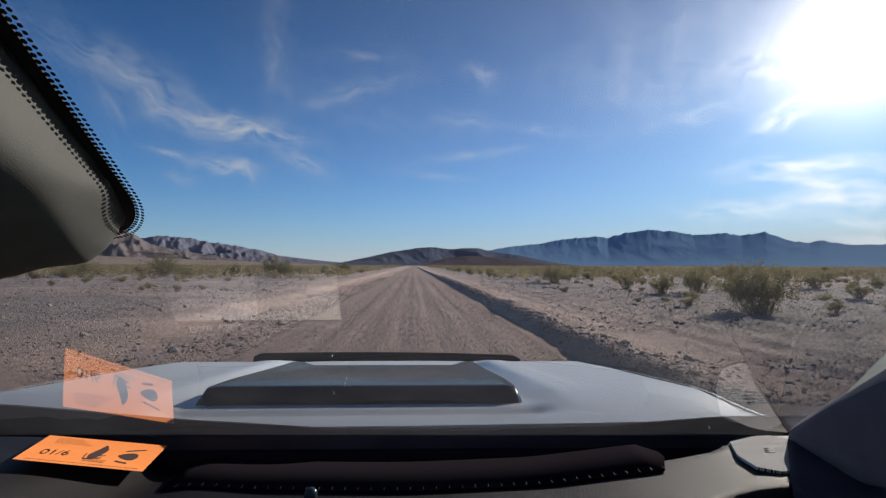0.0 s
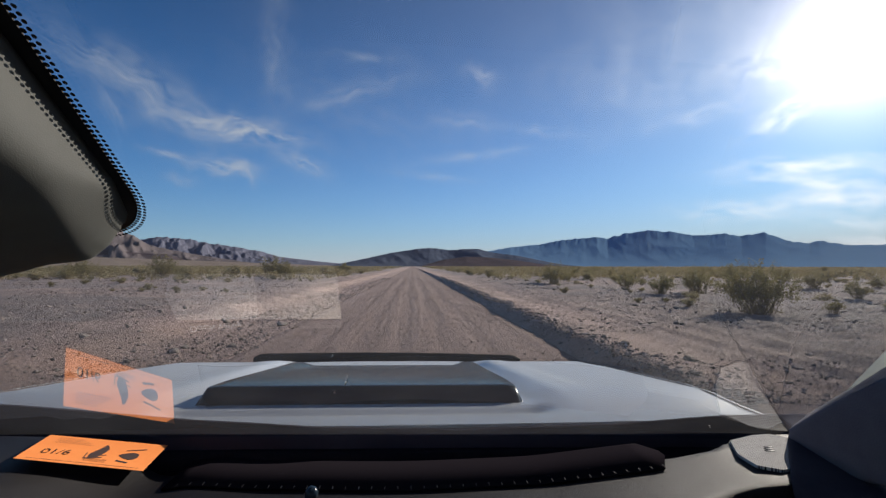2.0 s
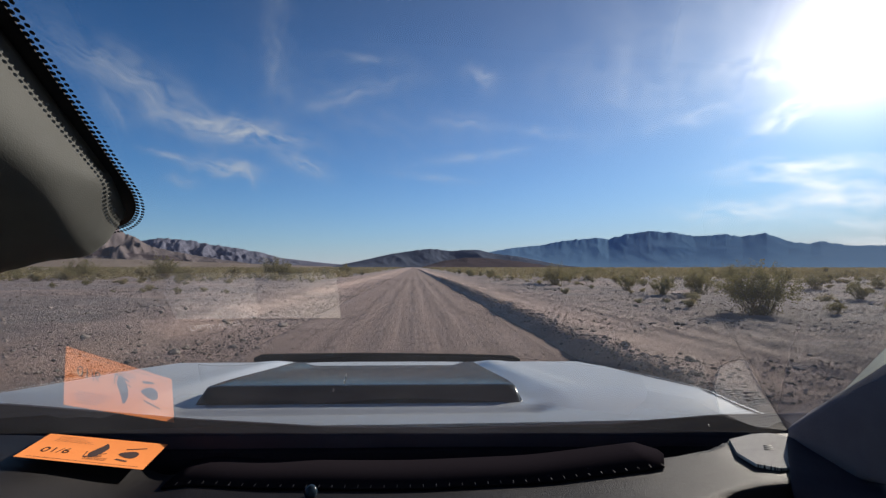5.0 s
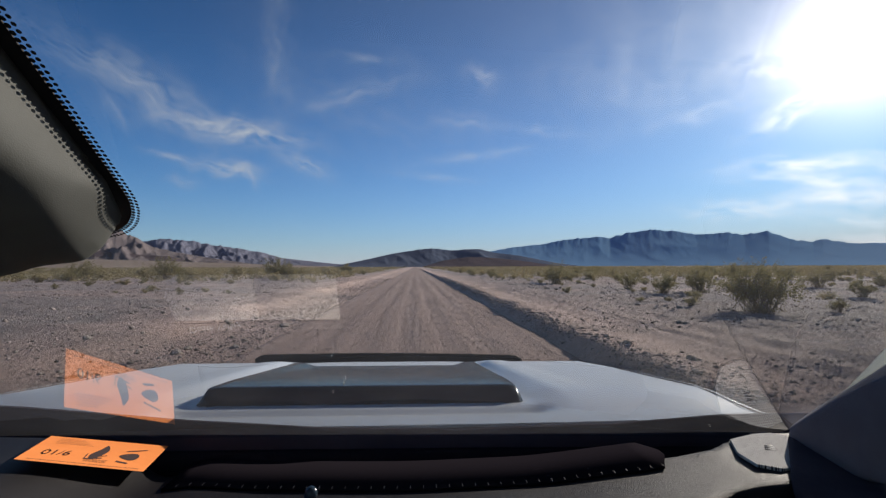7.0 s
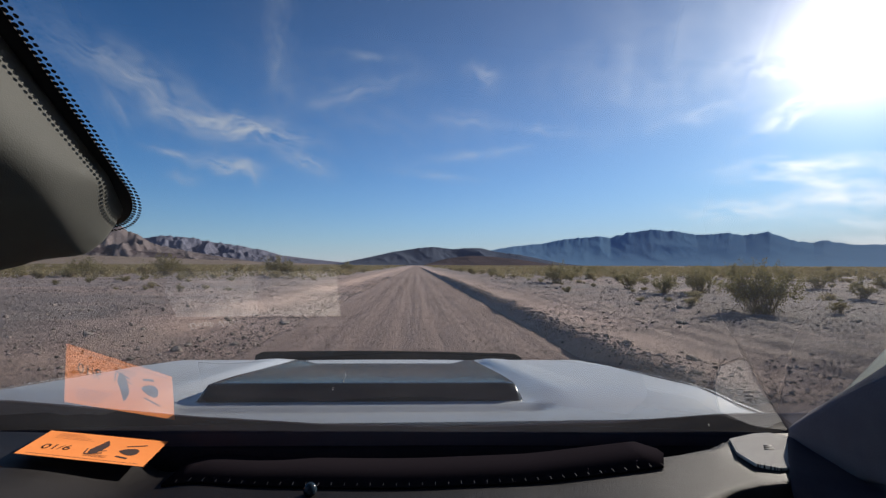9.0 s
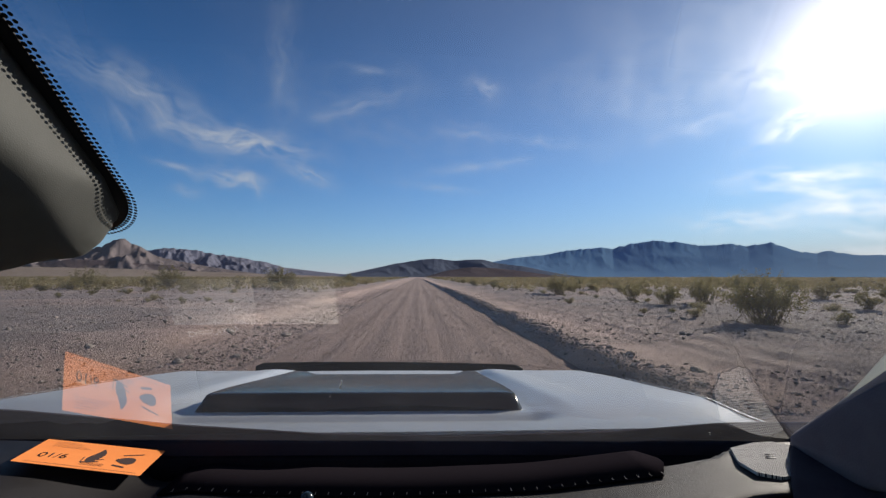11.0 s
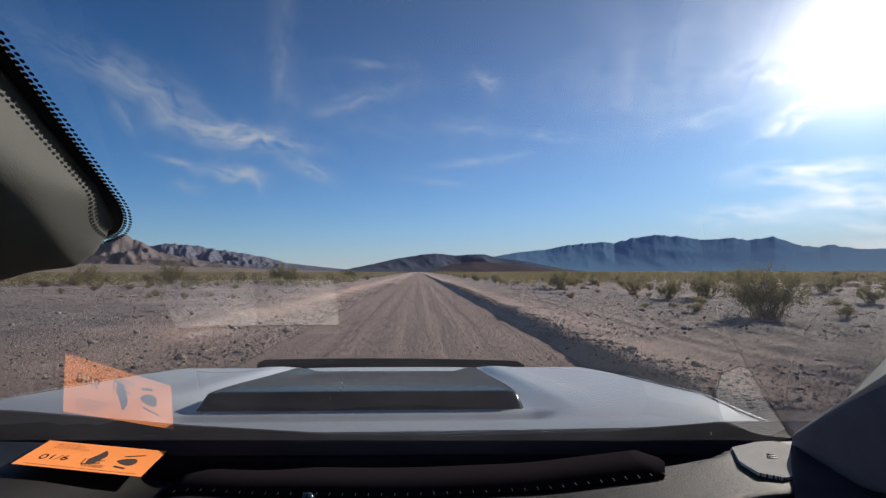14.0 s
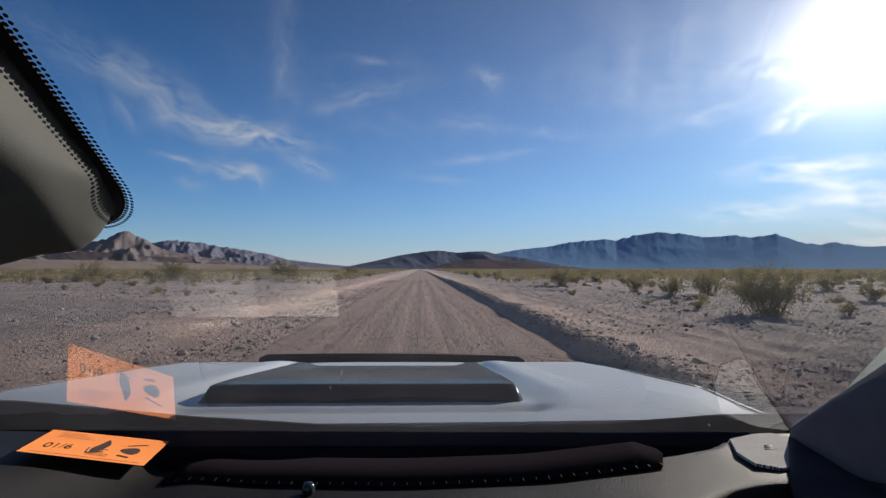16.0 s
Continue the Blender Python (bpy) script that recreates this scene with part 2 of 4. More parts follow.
def mountain_rock(name, dark, light, stain, relief=0.5):
    p = Paint(name, 1.0, 0.0, 0.0)
    a, b = p.noise(0.006, 8.0, 0.65), p.noise(0.035, 8.0, 0.7, (1, 1, 3))
    c = p.mix(0.5, p.ramp(a, (0.35, dark), (0.65, light)), p.ramp(b, (0.3, dark), (0.7, light)))
    c = p.mix(p.ramp(p.noise(0.0035, 4.0), (0.5, (0, 0, 0)), (0.7, (0.5, 0.5, 0.5))), c, stain)
    p.color(c)
    p.bump(b, relief, 8.0)
    return p.mat


def stone(name, dark, light):
    p = Paint(name, 0.9, 0.0, 0.2)
    n = p.noise(9.0, 8.0, 0.7)
    c = p.ramp(n, (0.3, dark), (0.7, light))
    c = p.mix(0.5, c, p.ramp(p.per_object(), (0.0, dark), (1.0, light)))
    p.color(c)
    p.bump(n, 0.8, 0.02)
    return p.mat


def gravel_mat():
    p = Paint("loose_gravel", 0.95, 0.0, 0.15)
    c = p.ramp(p.per_island(), (0.0, (0.17, 0.14, 0.128)), (0.6, (0.34, 0.272, 0.24)), (1.0, (0.60, 0.49, 0.425)))
    p.color(c)
    return p.mat


def leaf_mat(name, dark, light, through_light=0.4):
    p = Paint(name, 0.75, 0.0, 0.25)
    c = p.ramp(p.per_island(), (0.0, dark), (1.0, light))
    c = p.mix(0.35, c, p.ramp(p.per_object(), (0.0, dark), (1.0, light)))
    p.color(c)
    tr = p.t.nodes.new("ShaderNodeBsdfTranslucent")
    p.t.links.new(c, tr.inputs[0])
    mx = p.t.nodes.new("ShaderNodeMixShader")
    mx.inputs[0].default_value = through_light
    out = p.t.nodes["Material Output"]
    p.t.links.new(p.bsdf.outputs[0], mx.inputs[1])
    p.t.links.new(tr.outputs[0], mx.inputs[2])
    p.t.links.new(mx.outputs[0], out.inputs[0])
    return p.mat


def car_paint():
    p = Paint("silver_white_paint", 0.32, 0.12, 0.5)
    n = p.noise(3.0, 6.0)
    p.color(p.ramp(n, (0.3, (0.78, 0.80, 0.84)), (0.7, (0.84, 0.86, 0.90))))
    p.rough(p.ramp(p.noise(9.0, 8.0, 0.7), (0.3, (0.34, 0.34, 0.34)), (0.7, (0.44, 0.44, 0.44))))
    p.bsdf.inputs["Coat Weight"].default_value = 0.2
    p.bsdf.inputs["Coat Roughness"].default_value = 0.15
    return p.mat


def leatherette(name, dark, light, grain=260.0, rough=0.5, strength=0.5, spec=0.2):
    p = Paint(name, rough, 0.0, spec)
    p.color(p.ramp(p.noise(14.0, 5.0), (0.3, dark), (0.7, light)))
    p.bump(p.cells(grain), strength, 0.0012)
    return p.mat


def perforated(name, base, hole):
    p = Paint(name, 0.85, 0.0, 0.1)
    d = p.cells(300.0, (1, 1, 0), randomness=0.0)
    p.color(p.mix(p.ramp(d, (0.30, (1, 1, 1)), (0.40, (0, 0, 0))), base, hole))
    p.bump(d, 0.25, 0.0006)
    return p.mat


def glass_mat(name, dust):
    p = Paint(name)
    t = p.t
    lw = t.nodes.new("ShaderNodeLayerWeight")
    lw.inputs[0].default_value = 0.5
    pw = t.nodes.new("ShaderNodeMath")
    pw.operation = "POWER"
    t.links.new(lw.outputs["Facing"], pw.inputs[0])
    pw.inputs[1].default_value = 5.0
    ma = t.nodes.new("ShaderNodeMath")
    ma.operation, ma.use_clamp = "MULTIPLY_ADD", True
    t.links.new(pw.outputs[0], ma.inputs[0])
    ma.inputs[1].default_value, ma.inputs[2].default_value = 1.9, 0.09
    clear, gloss = t.nodes.new("ShaderNodeBsdfTransparent"), t.nodes.new("ShaderNodeBsdfGlossy")
    clear.inputs[0].default_value = (0.93, 0.96, 0.95, 1)
    gloss.inputs["Roughness"].default_value = 0.0
    m1 = t.nodes.new("ShaderNodeMixShader")
    t.links.new(ma.outputs[0], m1.inputs[0])
    t.links.new(clear.outputs[0], m1.inputs[1])
    t.links.new(gloss.outputs[0], m1.inputs[2])
    film = t.nodes.new("ShaderNodeBsdfTranslucent")
    film.inputs[0].default_value = (0.76, 0.75, 0.76, 1)
    m2 = t.nodes.new("ShaderNodeMixShader")
    n = p.noise(6.0, 8.0, 0.7, (1.0, 0.3, 1.0))
    t.links.new(p.ramp(n, (0.35, (dust * 0.4,) * 3), (0.7, (dust,) * 3)), m2.inputs[0])
    t.links.new(m1.outputs[0], m2.inputs[1])
    t.links.new(film.outputs[0], m2.inputs[2])
    t.links.new(m2.outputs[0], t.nodes["Material Output"].inputs[0])
    return p.mat


M_ROAD, M_GROUND = dirt_road(), desert_ground()
# far range: distance haze is put into the base colour, bump kept faint
M_RANGE = mountain_rock("haze_tinted_range_rock", (0.205, 0.365, 0.55), (0.245, 0.405, 0.59), (0.22, 0.38, 0.565), 0.05)
M_RED = mountain_rock("reddish_range_rock", (0.135, 0.112, 0.118), (0.215, 0.178, 0.182), (0.225, 0.19, 0.19))
# violet-grey mixes the rock with the haze before it, as one painted colour
M_VIOLET = mountain_rock("hazed_violet_range_rock", (0.14, 0.142, 0.195), (0.21, 0.21, 0.27), (0.20, 0.197, 0.245))
M_FAN = mountain_rock("pale_fan_gravel", (0.26, 0.20, 0.165), (0.37, 0.30, 0.25), (0.30, 0.24, 0.20))
M_FOOT = mountain_rock("brown_foothill_rock", (0.085, 0.066, 0.075), (0.135, 0.105, 0.115), (0.12, 0.095, 0.10))
# dark rock, with a blue tint painted in for the haze across it
M_HILL = mountain_rock("dark_hazed_hill_rock", (0.085, 0.105, 0.155), (0.125, 0.145, 0.20), (0.115, 0.13, 0.175))
M_STONE = stone("grey_brown_stone", (0.17, 0.135, 0.115), (0.50, 0.42, 0.36))
M_GRAVEL = gravel_mat()
M_CREO = leaf_mat("creosote_leaf", (0.17, 0.150, 0.070), (0.36, 0.310, 0.160), 0.45)
M_DRY = leaf_mat("dry_brush_twig", (0.30, 0.245, 0.13), (0.58, 0.50, 0.30))
M_STEM = speckled("grey_brown_stem", (0.10, 0.075, 0.055), (0.22, 0.18, 0.14), 30.0, 0.9).mat
M_SCRUB = leaf_mat("far_scrub_leaf", (0.17, 0.140, 0.075), (0.38, 0.310, 0.175), 0.42)
M_PAINT = car_paint()
M_SCOOP = speckled("dark_satin_panel", (0.014, 0.026, 0.038), (0.022, 0.036, 0.050), 12.0, 0.20, spec=0.35).mat
M_BLACK = speckled("black_plastic", (0.012, 0.012, 0.013), (0.026, 0.026, 0.027), 18.0, 0.55, bump=0.15, dist=0.002).mat
M_DASH = leatherette("black_grained_dash", (0.006, 0.005, 0.0058), (0.011, 0.0095, 0.0108), 900.0, 0.58, 0.4, 0.24)
M_TRIM = leatherette("charcoal_trim", (0.125, 0.118, 0.142), (0.155, 0.148, 0.175), 420.0, 0.8, 0.2, 0.04)
M_END = leatherette("black_end_trim", (0.042, 0.035, 0.044), (0.058, 0.049, 0.060), 420.0, 0.8, 0.2, 0.04)
M_GRILLE = perforated("grey_perforated_grille", (0.56, 0.55, 0.54), (0.03, 0.03, 0.03))
M_HOUSING = leatherette("grey_grained_housing", (0.078, 0.08, 0.075), (0.113, 0.116, 0.108), 1500.0, 0.7, 0.08)
M_FIN = Paint("grey_fin", 0.6).color((0.04, 0.04, 0.043)).mat
M_EDGE = leaf_mat("frosted_glass_edge", (0.62, 0.66, 0.64), (0.70, 0.74, 0.72), 0.75)
M_VOID = Paint("matt_black_slot", 1.0, 0.0, 0.0).color((0.088, 0.075, 0.096)).mat
M_COWL = speckled("black_cowl_plastic", (0.015, 0.013, 0.017), (0.028, 0.024, 0.030), 25.0, 0.9, spec=0.05).mat
M_SLOT = Paint("dark_vent_slot", 1.0, 0.0, 0.0).color((0.014, 0.0118, 0.0150)).mat
M_FRIT = Paint("black_ceramic", 0.6).color((0.006, 0.006, 0.007)).mat
M_GLASS = glass_mat("windscreen_glass", 0.032)
M_SIDE_GLASS = glass_mat("side_glass", 0.008)
M_DUST = Paint("white_dust_spot", 0.9).color((0.55, 0.53, 0.50)).mat
M_RUBBER = speckled("tyre_rubber", (0.02, 0.02, 0.02), (0.05, 0.045, 0.04), 14.0, 0.85).mat
M_RIM = speckled("grey_alloy", (0.30, 0.30, 0.31), (0.42, 0.42, 0.43), 20.0, 0.4, metal=0.9).mat
M_CARPET = speckled("dark_carpet", (0.02, 0.02, 0.02), (0.045, 0.042, 0.04), 60.0, 1.0).mat
M_ORANGE = speckled("orange_paper", (0.72, 0.215, 0.048), (0.79, 0.262, 0.064), 25.0, 0.8).mat
M_INK = Paint("black_ink", 0.8).color((0.045, 0.026, 0.022)).mat
M_PHOTO = speckled("printed_map", (0.22, 0.20, 0.19), (0.97, 0.95, 0.93), 70.0, 0.6, fine=4.0).mat
M_PALE = speckled("printed_photo", (0.62, 0.56, 0.48), (0.96, 0.89, 0.79), 18.0, 0.6, fine=6.0).mat
M_PAPER = speckled("glossy_dark_band", (0.02, 0.02, 0.02), (0.04, 0.04, 0.04), 20.0, 0.5).mat
M_WHITE = Paint("white_print", 0.7).color((0.92, 0.91, 0.88)).mat

# ---------------------------------------------------------------- helpers


def part(name, bm, material, parent=None, label="", smooth=True):
    me = bpy.data.meshes.new(name)
    bmesh.ops.recalc_face_normals(bm, faces=bm.faces[:])
    for f in bm.faces:
        f.smooth = smooth
    bm.to_mesh(me)
    bm.free()
    me.materials.append(material)
    ob = new(name, me)
    ob.parent = parent
    if label:
        tagged(ob, label)
    return ob


def mesh_part(name, verts, faces, material, parent=None, label="", smooth=True):
    me = bpy.data.meshes.new(name)
    me.from_pydata([tuple(v) for v in verts], [], faces)
    me.materials.append(material)
    if smooth:
        me.polygons.foreach_set("use_smooth", [True] * len(me.polygons))
    me.update()
    ob = new(name, me)
    ob.parent = parent
    if label:
        tagged(ob, label)
    return ob


def box(x0, x1, y0, y1, z0, z1, bevel=0.0, seg=2):
    bm = bmesh.new()
    bmesh.ops.create_cube(bm, size=1.0, matrix=Matrix.LocRotScale(((x0 + x1) / 2, (y0 + y1) / 2, (z0 + z1) / 2), None, (x1 - x0, y1 - y0, z1 - z0)))
    if bevel:
        bmesh.ops.bevel(bm, geom=bm.edges[:], offset=bevel, segments=seg, profile=0.6, affect="EDGES")
    return bm


def hull(points, bevel=0.0, seg=2):
    bm = bmesh.new()
    for p in points:
        bm.verts.new(p)
    r = bmesh.ops.convex_hull(bm, input=bm.verts[:])
    loose = [v for v in bm.verts if not v.link_faces]
    bmesh.ops.delete(bm, geom=loose, context="VERTS")
    if bevel:
        bmesh.ops.dissolve_limit(bm, angle_limit=radians(4), verts=bm.verts[:], edges=bm.edges[:])
        bmesh.ops.bevel(bm, geom=bm.edges[:], offset=bevel, segments=seg, profile=0.5, affect="EDGES", clamp_overlap=True)
    return bm


def sheet(xs, ys, fz, thick=0.0):
    """A grid surface z = fz(x, y); thick gives it an underside and a rim."""
    bm = bmesh.new()
    g = [[bm.verts.new(fz(i, j)) for i in range(len(xs))] for j in range(len(ys))]
    for j in range(len(ys) - 1):
        for i in range(len(xs) - 1):
            bm.faces.new((g[j][i], g[j][i + 1], g[j + 1][i + 1], g[j + 1][i]))
    if thick:
        h = [[bm.verts.new(v.co - Vector((0, 0, thick))) for v in row] for row in g]
        nx_, ny_ = len(xs), len(ys)
        for j in range(ny_ - 1):
            for i in range(nx_ - 1):
                bm.faces.new((h[j][i], h[j + 1][i], h[j + 1][i + 1], h[j][i + 1]))
        rim = [(0, i) for i in range(nx_)] + [(j, nx_ - 1) for j in range(1, ny_)] + [(ny_ - 1, i) for i in range(nx_ - 2, -1, -1)] + [(j, 0) for j in range(ny_ - 2, 0, -1)]
        for (a, b), (c, d) in zip(rim, rim[1:] + rim[:1]):
            bm.faces.new((g[a][b], h[a][b], h[c][d], g[c][d]))
    return bm


def lathe(profile, n=32):
    """Turn (radius, x) pairs round the x axis."""
    bm = bmesh.new()
    rings = [[bm.verts.new((x, r * math.cos(2 * math.pi * k / n), r * math.sin(2 * math.pi * k / n))) for k in range(n)] for r, x in profile]
    for a, b in zip(rings, rings[1:]):
        for k in range(n):
            bm.faces.new((a[k], a[(k + 1) % n], b[(k + 1) % n], b[k]))
    return bm


def lettering(name, text, size, material, parent, m, label=""):
    cu = bpy.data.curves.new(name, "FONT")
    cu.body, cu.size, cu.extrude, cu.align_x, cu.align_y = text, size, 0.0001, "CENTER", "CENTER"
    tmp = new(name + "_curve", cu)
    me = bpy.data.meshes.new_from_object(tmp.evaluated_get(bpy.context.evaluated_depsgraph_get()))
    bpy.data.objects.remove(tmp)
    me.materials.clear()
    me.materials.append(material)
    ob = new(name, me)
    ob.parent, ob.matrix_basis = parent, m
    if label:
        tagged(ob, label)
    return ob


def fbm(x, y, s, seed=0.0, octaves=4):
    return noise.fractal(Vector((x * s, y * s, seed)), 1.0, 2.0, octaves)


def ease(a, b, v):
    t = min(1.0, max(0.0, (v - a) / (b - a)))
    return t * t * (3 - 2 * t)


# ---------------------------------------------------------------- ground and road
ROAD_L, ROAD_R = -3.0, 2.72


def ground_z(x, y):
    """Height of the desert floor with the graded banks along the road."""
    d = math.hypot(x, y)
    near = 1.0 - ease(90, 500, d)
    wob = 0.16 * fbm(3.1, y, 0.22, 7.0) + 0.05 * fbm(1.7, y, 1.3, 2.0)
    z = 0.0
    if x > ROAD_R:
        crest = ROAD_R + 0.52 + wob * 0.6
        h = 0.29 + 0.07 * fbm(9.3, y, 0.35, 4.0) + 0.045 * fbm(2.3, y, 1.6, 6.0)
        z = h * ease(ROAD_R + wob * 0.35 - 0.02, crest, x) - (h - 0.10) * ease(crest + 0.10, crest + 1.7, x)
        # old wheel furrows behind the bank
        for k, (fx, deep) in enumerate(((5.3, 0.03), (6.0, 0.045), (6.9, 0.035))):
            line = fx + 0.22 * fbm(k * 5.1, y, 0.13, 33.0)
            z += deep * (math.exp(-((x - line) / 0.16) ** 2) - 0.8 * math.exp(-((x - line + 0.27) / 0.15) ** 2)) * (y < 45)
        z += ease(5.5, 8.0, x) * (0.13 * fbm(x, y, 0.30, 1.0) + 0.08 * fbm(x, y, 1.1, 14.0) + 0.05)
    elif x < ROAD_L:
        crest = -6.1 + wob * 1.5
        h = 0.21 + 0.09 * fbm(5.5, y, 0.3, 9.0)
        z = h * ease(5.0, -crest, -x) - (h - 0.12) * ease(-crest + 0.1, -crest + 1.5, -x)
        z += ease(6.6, 8.5, -x) * (0.12 * fbm(x, y, 0.33, 3.0) + 0.06 * fbm(x, y, 1.1, 15.0) + 0.02)
    rough = 0.035 * fbm(x, y, 2.3, 5.0) * (0.25 + 0.75 * ease(3.2, 5.5, abs(x))) if x > ROAD_R or x < ROAD_L else 0.0
    far = 1.2 * fbm(x, y, 0.012, 11.0) * ease(60, 260, abs(x)) * (1 - ease(1200, 2500, d))
    return z * (0.35 + 0.65 * near) + rough * near + far


def spread(inner, step, outer, grow):
    v, out, s = 0.0, [0.0], step
    while v < outer:
        v += s
        if v > inner:
            s *= grow
        out.append(min(v, outer))
    return out


half = spread(9.0, 0.14, 4700, 1.09)
gx = sorted({-v for v in half} | set(half))
gy = sorted({-v for v in spread(1.0, 1.2, 4700, 1.35)} | set(spread(30.0, 0.22, 4700, 1.045)))
verts, faces = [], []
for y in gy:
    for x in gx:
        z = ground_z(x, y)
        if ROAD_L - 0.05 < x < ROAD_R + 0.05:
            z -= 0.06
        verts.append((x, y, z))
nx = len(gx)
for j in range(len(gy) - 1):
    for i in range(nx - 1):
        a = j * nx + i
        faces.append((a, a + 1, a + nx + 1, a + nx))
ground = mesh_part("ground", verts, faces, M_GROUND)
tagged(ground, "flat gravelly desert plain with low graded banks of dirt", "ground", kind="structure")


def road_z(x, y):
    rut = 0.012 * math.cos((x - 0.15) * 2 * math.pi / 0.85) * (1 - ease(1.6, 2.6, abs(x + 0.1)))
    wash = 0.010 * fbm(x * 0.4, y, 1.6, 12.0) * (1 - ease(40, 120, y))
    edge = 0.05 * ease(2.3, 2.9, x) + 0.04 * ease(2.5, 3.1, -x)
    return 0.012 + rut + wash + edge * 0.6 - 0.03 * ease(2.62, 2.85, x) - 0.05 * ease(2.95, 3.2, -x)


rx = [-3.15 + i * 0.12 for i in range(51)]
ry = [v for v in gy if v > -400]
verts, faces = [], []
for y in ry:
    for x in rx:
        w = 0.10 * fbm(2.0, y, 0.5, 20.0) * ease(2.2, 3.0, abs(x))
        verts.append((x + w, y, road_z(x, y) - 0.012 * (y > 700)))
for j in range(len(ry) - 1):
    for i in range(len(rx) - 1):
        a = j * len(rx) + i
        faces.append((a, a + 1, a + len(rx) + 1, a + len(rx)))
road = mesh_part("road", verts, faces, M_ROAD)
tagged(road, "straight graded dirt road with tyre ruts and washboard", "road", kind="structure")

# ---------------------------------------------------------------- mountains


def mountain_range(name, skyline, reach, depth, material, label, seed, spur, relief=0.26):
    """A range whose crest follows (bearing, elevation) turning points, with ridged spurs down both flanks."""
    az = np.arange(skyline[0][0], skyline[-1][0], 0.11)
    el = np.interp(az, [s[0] for s in skyline], [s[1] for s in skyline])
    rows = 70
    verts, faces = [], []
    for j in range(rows):
        s = j / (rows - 1) * 2 - 1
        for a, e in zip(az, el):
            r = reach + s * depth
            th = radians(a)
            x, y = r * math.sin(th), r * math.cos(th)
            crest = math.tan(radians(e)) * reach / math.cos(0) + 1.6
            ridge = noise.ridged_multi_fractal(Vector((th * reach / spur + 0.35 * s, r / (spur * 2.4), seed)), 0.85, 2.1, 7, 1.0, 2.0)
            slope = (1 - abs(s)) ** 1.25
            cut = (ridge - 1.1) * relief * (4 * slope * (1 - slope)) * crest
            jag = (0.06 if relief > 0.2 else 0.036) * crest * noise.fractal(Vector((a * 1.5, seed, s * 3)), 0.6, 2.1, 6)
            z = crest * slope + cut + jag * slope ** 5
            verts.append((x, y, max(-3.0, z - 2.0 * (slope < 0.02))))
    n = len(az)
    for j in range(rows - 1):
        for i in range(n - 1):
            a = j * n + i
            faces.append((a, a + 1, a + n + 1, a + n))
    ob = mesh_part(name, verts, faces, material, smooth=True)
    return tagged(ob, label, "mountain", kind="structure")


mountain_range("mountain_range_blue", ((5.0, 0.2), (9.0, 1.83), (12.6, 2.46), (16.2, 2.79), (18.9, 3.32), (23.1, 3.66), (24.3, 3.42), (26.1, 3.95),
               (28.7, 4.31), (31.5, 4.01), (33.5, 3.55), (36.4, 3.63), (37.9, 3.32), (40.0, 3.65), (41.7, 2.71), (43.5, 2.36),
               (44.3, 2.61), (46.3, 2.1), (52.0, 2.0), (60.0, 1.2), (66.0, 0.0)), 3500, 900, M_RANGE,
               "desert mountain range with a jagged crest, blue-grey haze put into its colour", 3.0, 260.0, 0.026)
mountain_range("mountain_range_red", ((-58.0, 0.0), (-50.0, 2.4), (-39.3, 2.74), (-36.4, 2.31), (-34.2, 3.3), (-32.9, 4.07), (-31.1, 3.2), (-29.6, 2.2), (-27.0, 1.6), (-23.0, 0.9),
               (-17.0, 0.0)), 2900, 700, M_RED, "eroded reddish-brown mountain range with steep gullies", 8.0, 150.0, 0.205)
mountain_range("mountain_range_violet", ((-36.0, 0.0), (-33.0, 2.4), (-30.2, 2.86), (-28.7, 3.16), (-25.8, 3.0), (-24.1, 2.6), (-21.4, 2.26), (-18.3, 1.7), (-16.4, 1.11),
               (-11.8, 0.57), (-6.0, 0.0)), 3900, 700, M_VIOLET, "mountain range behind the red one, violet-grey haze painted into its rock", 21.0, 180.0, 0.205)
mountain_range("alluvial_fan", ((-60.0, 0.3), (-45.0, 0.95), (-34.0, 0.85), (-26.0, 0.6), (-18.0, 0.3), (-9.0, 0.0)), 2100, 330, M_FAN, "pale gravel fan at the foot of the red range", 31.0, 300.0, 0.05)
mountain_range("hill_left", ((-43.0, 0.6), (-36.5, 1.75), (-33.5, 1.70), (-31.0, 1.40), (-28.0, 1.25), (-25.0, 0.2), (-24.0, 0.0)), 2500, 190, M_FOOT,
               "low dark brown foothill on the gravel fan", 44.0, 160.0, 0.12)
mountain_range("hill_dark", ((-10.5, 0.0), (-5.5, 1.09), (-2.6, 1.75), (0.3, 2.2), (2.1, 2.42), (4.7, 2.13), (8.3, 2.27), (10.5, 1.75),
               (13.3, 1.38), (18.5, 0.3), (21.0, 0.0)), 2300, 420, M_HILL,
               "low dark volcanic hill at the end of the road, tinted blue for haze", 5.0, 300.0, 0.16)
mountain_range("hill_brown", ((1.0, 0.0), (4.0, 0.85), (7.0, 1.25), (9.5, 1.15), (13.0, 0.8), (17.0, 0.2), (19.0, 0.0)), 1500, 260, M_FOOT,
               "low brown foothill before the dark hill", 15.0, 220.0, 0.2)

# ---------------------------------------------------------------- plants


def tube_into(verts, faces, pts, r0, r1, sides=3):
    base = len(verts)
    n = len(pts)
    for k, p in enumerate(pts):
        r = r0 + (r1 - r0) * k / (n - 1)
        for s in range(sides):
            a = 2 * math.pi * s / sides
            verts.append((p[0] + r * math.cos(a), p[1] + r * math.sin(a), p[2]))
    for k in range(n - 1):
        for s in range(sides):
            faces.append((base + k * sides + s, base + k * sides + (s + 1) % sides, base + (k + 1) * sides + (s + 1) % sides, base + (k + 1) * sides + s))


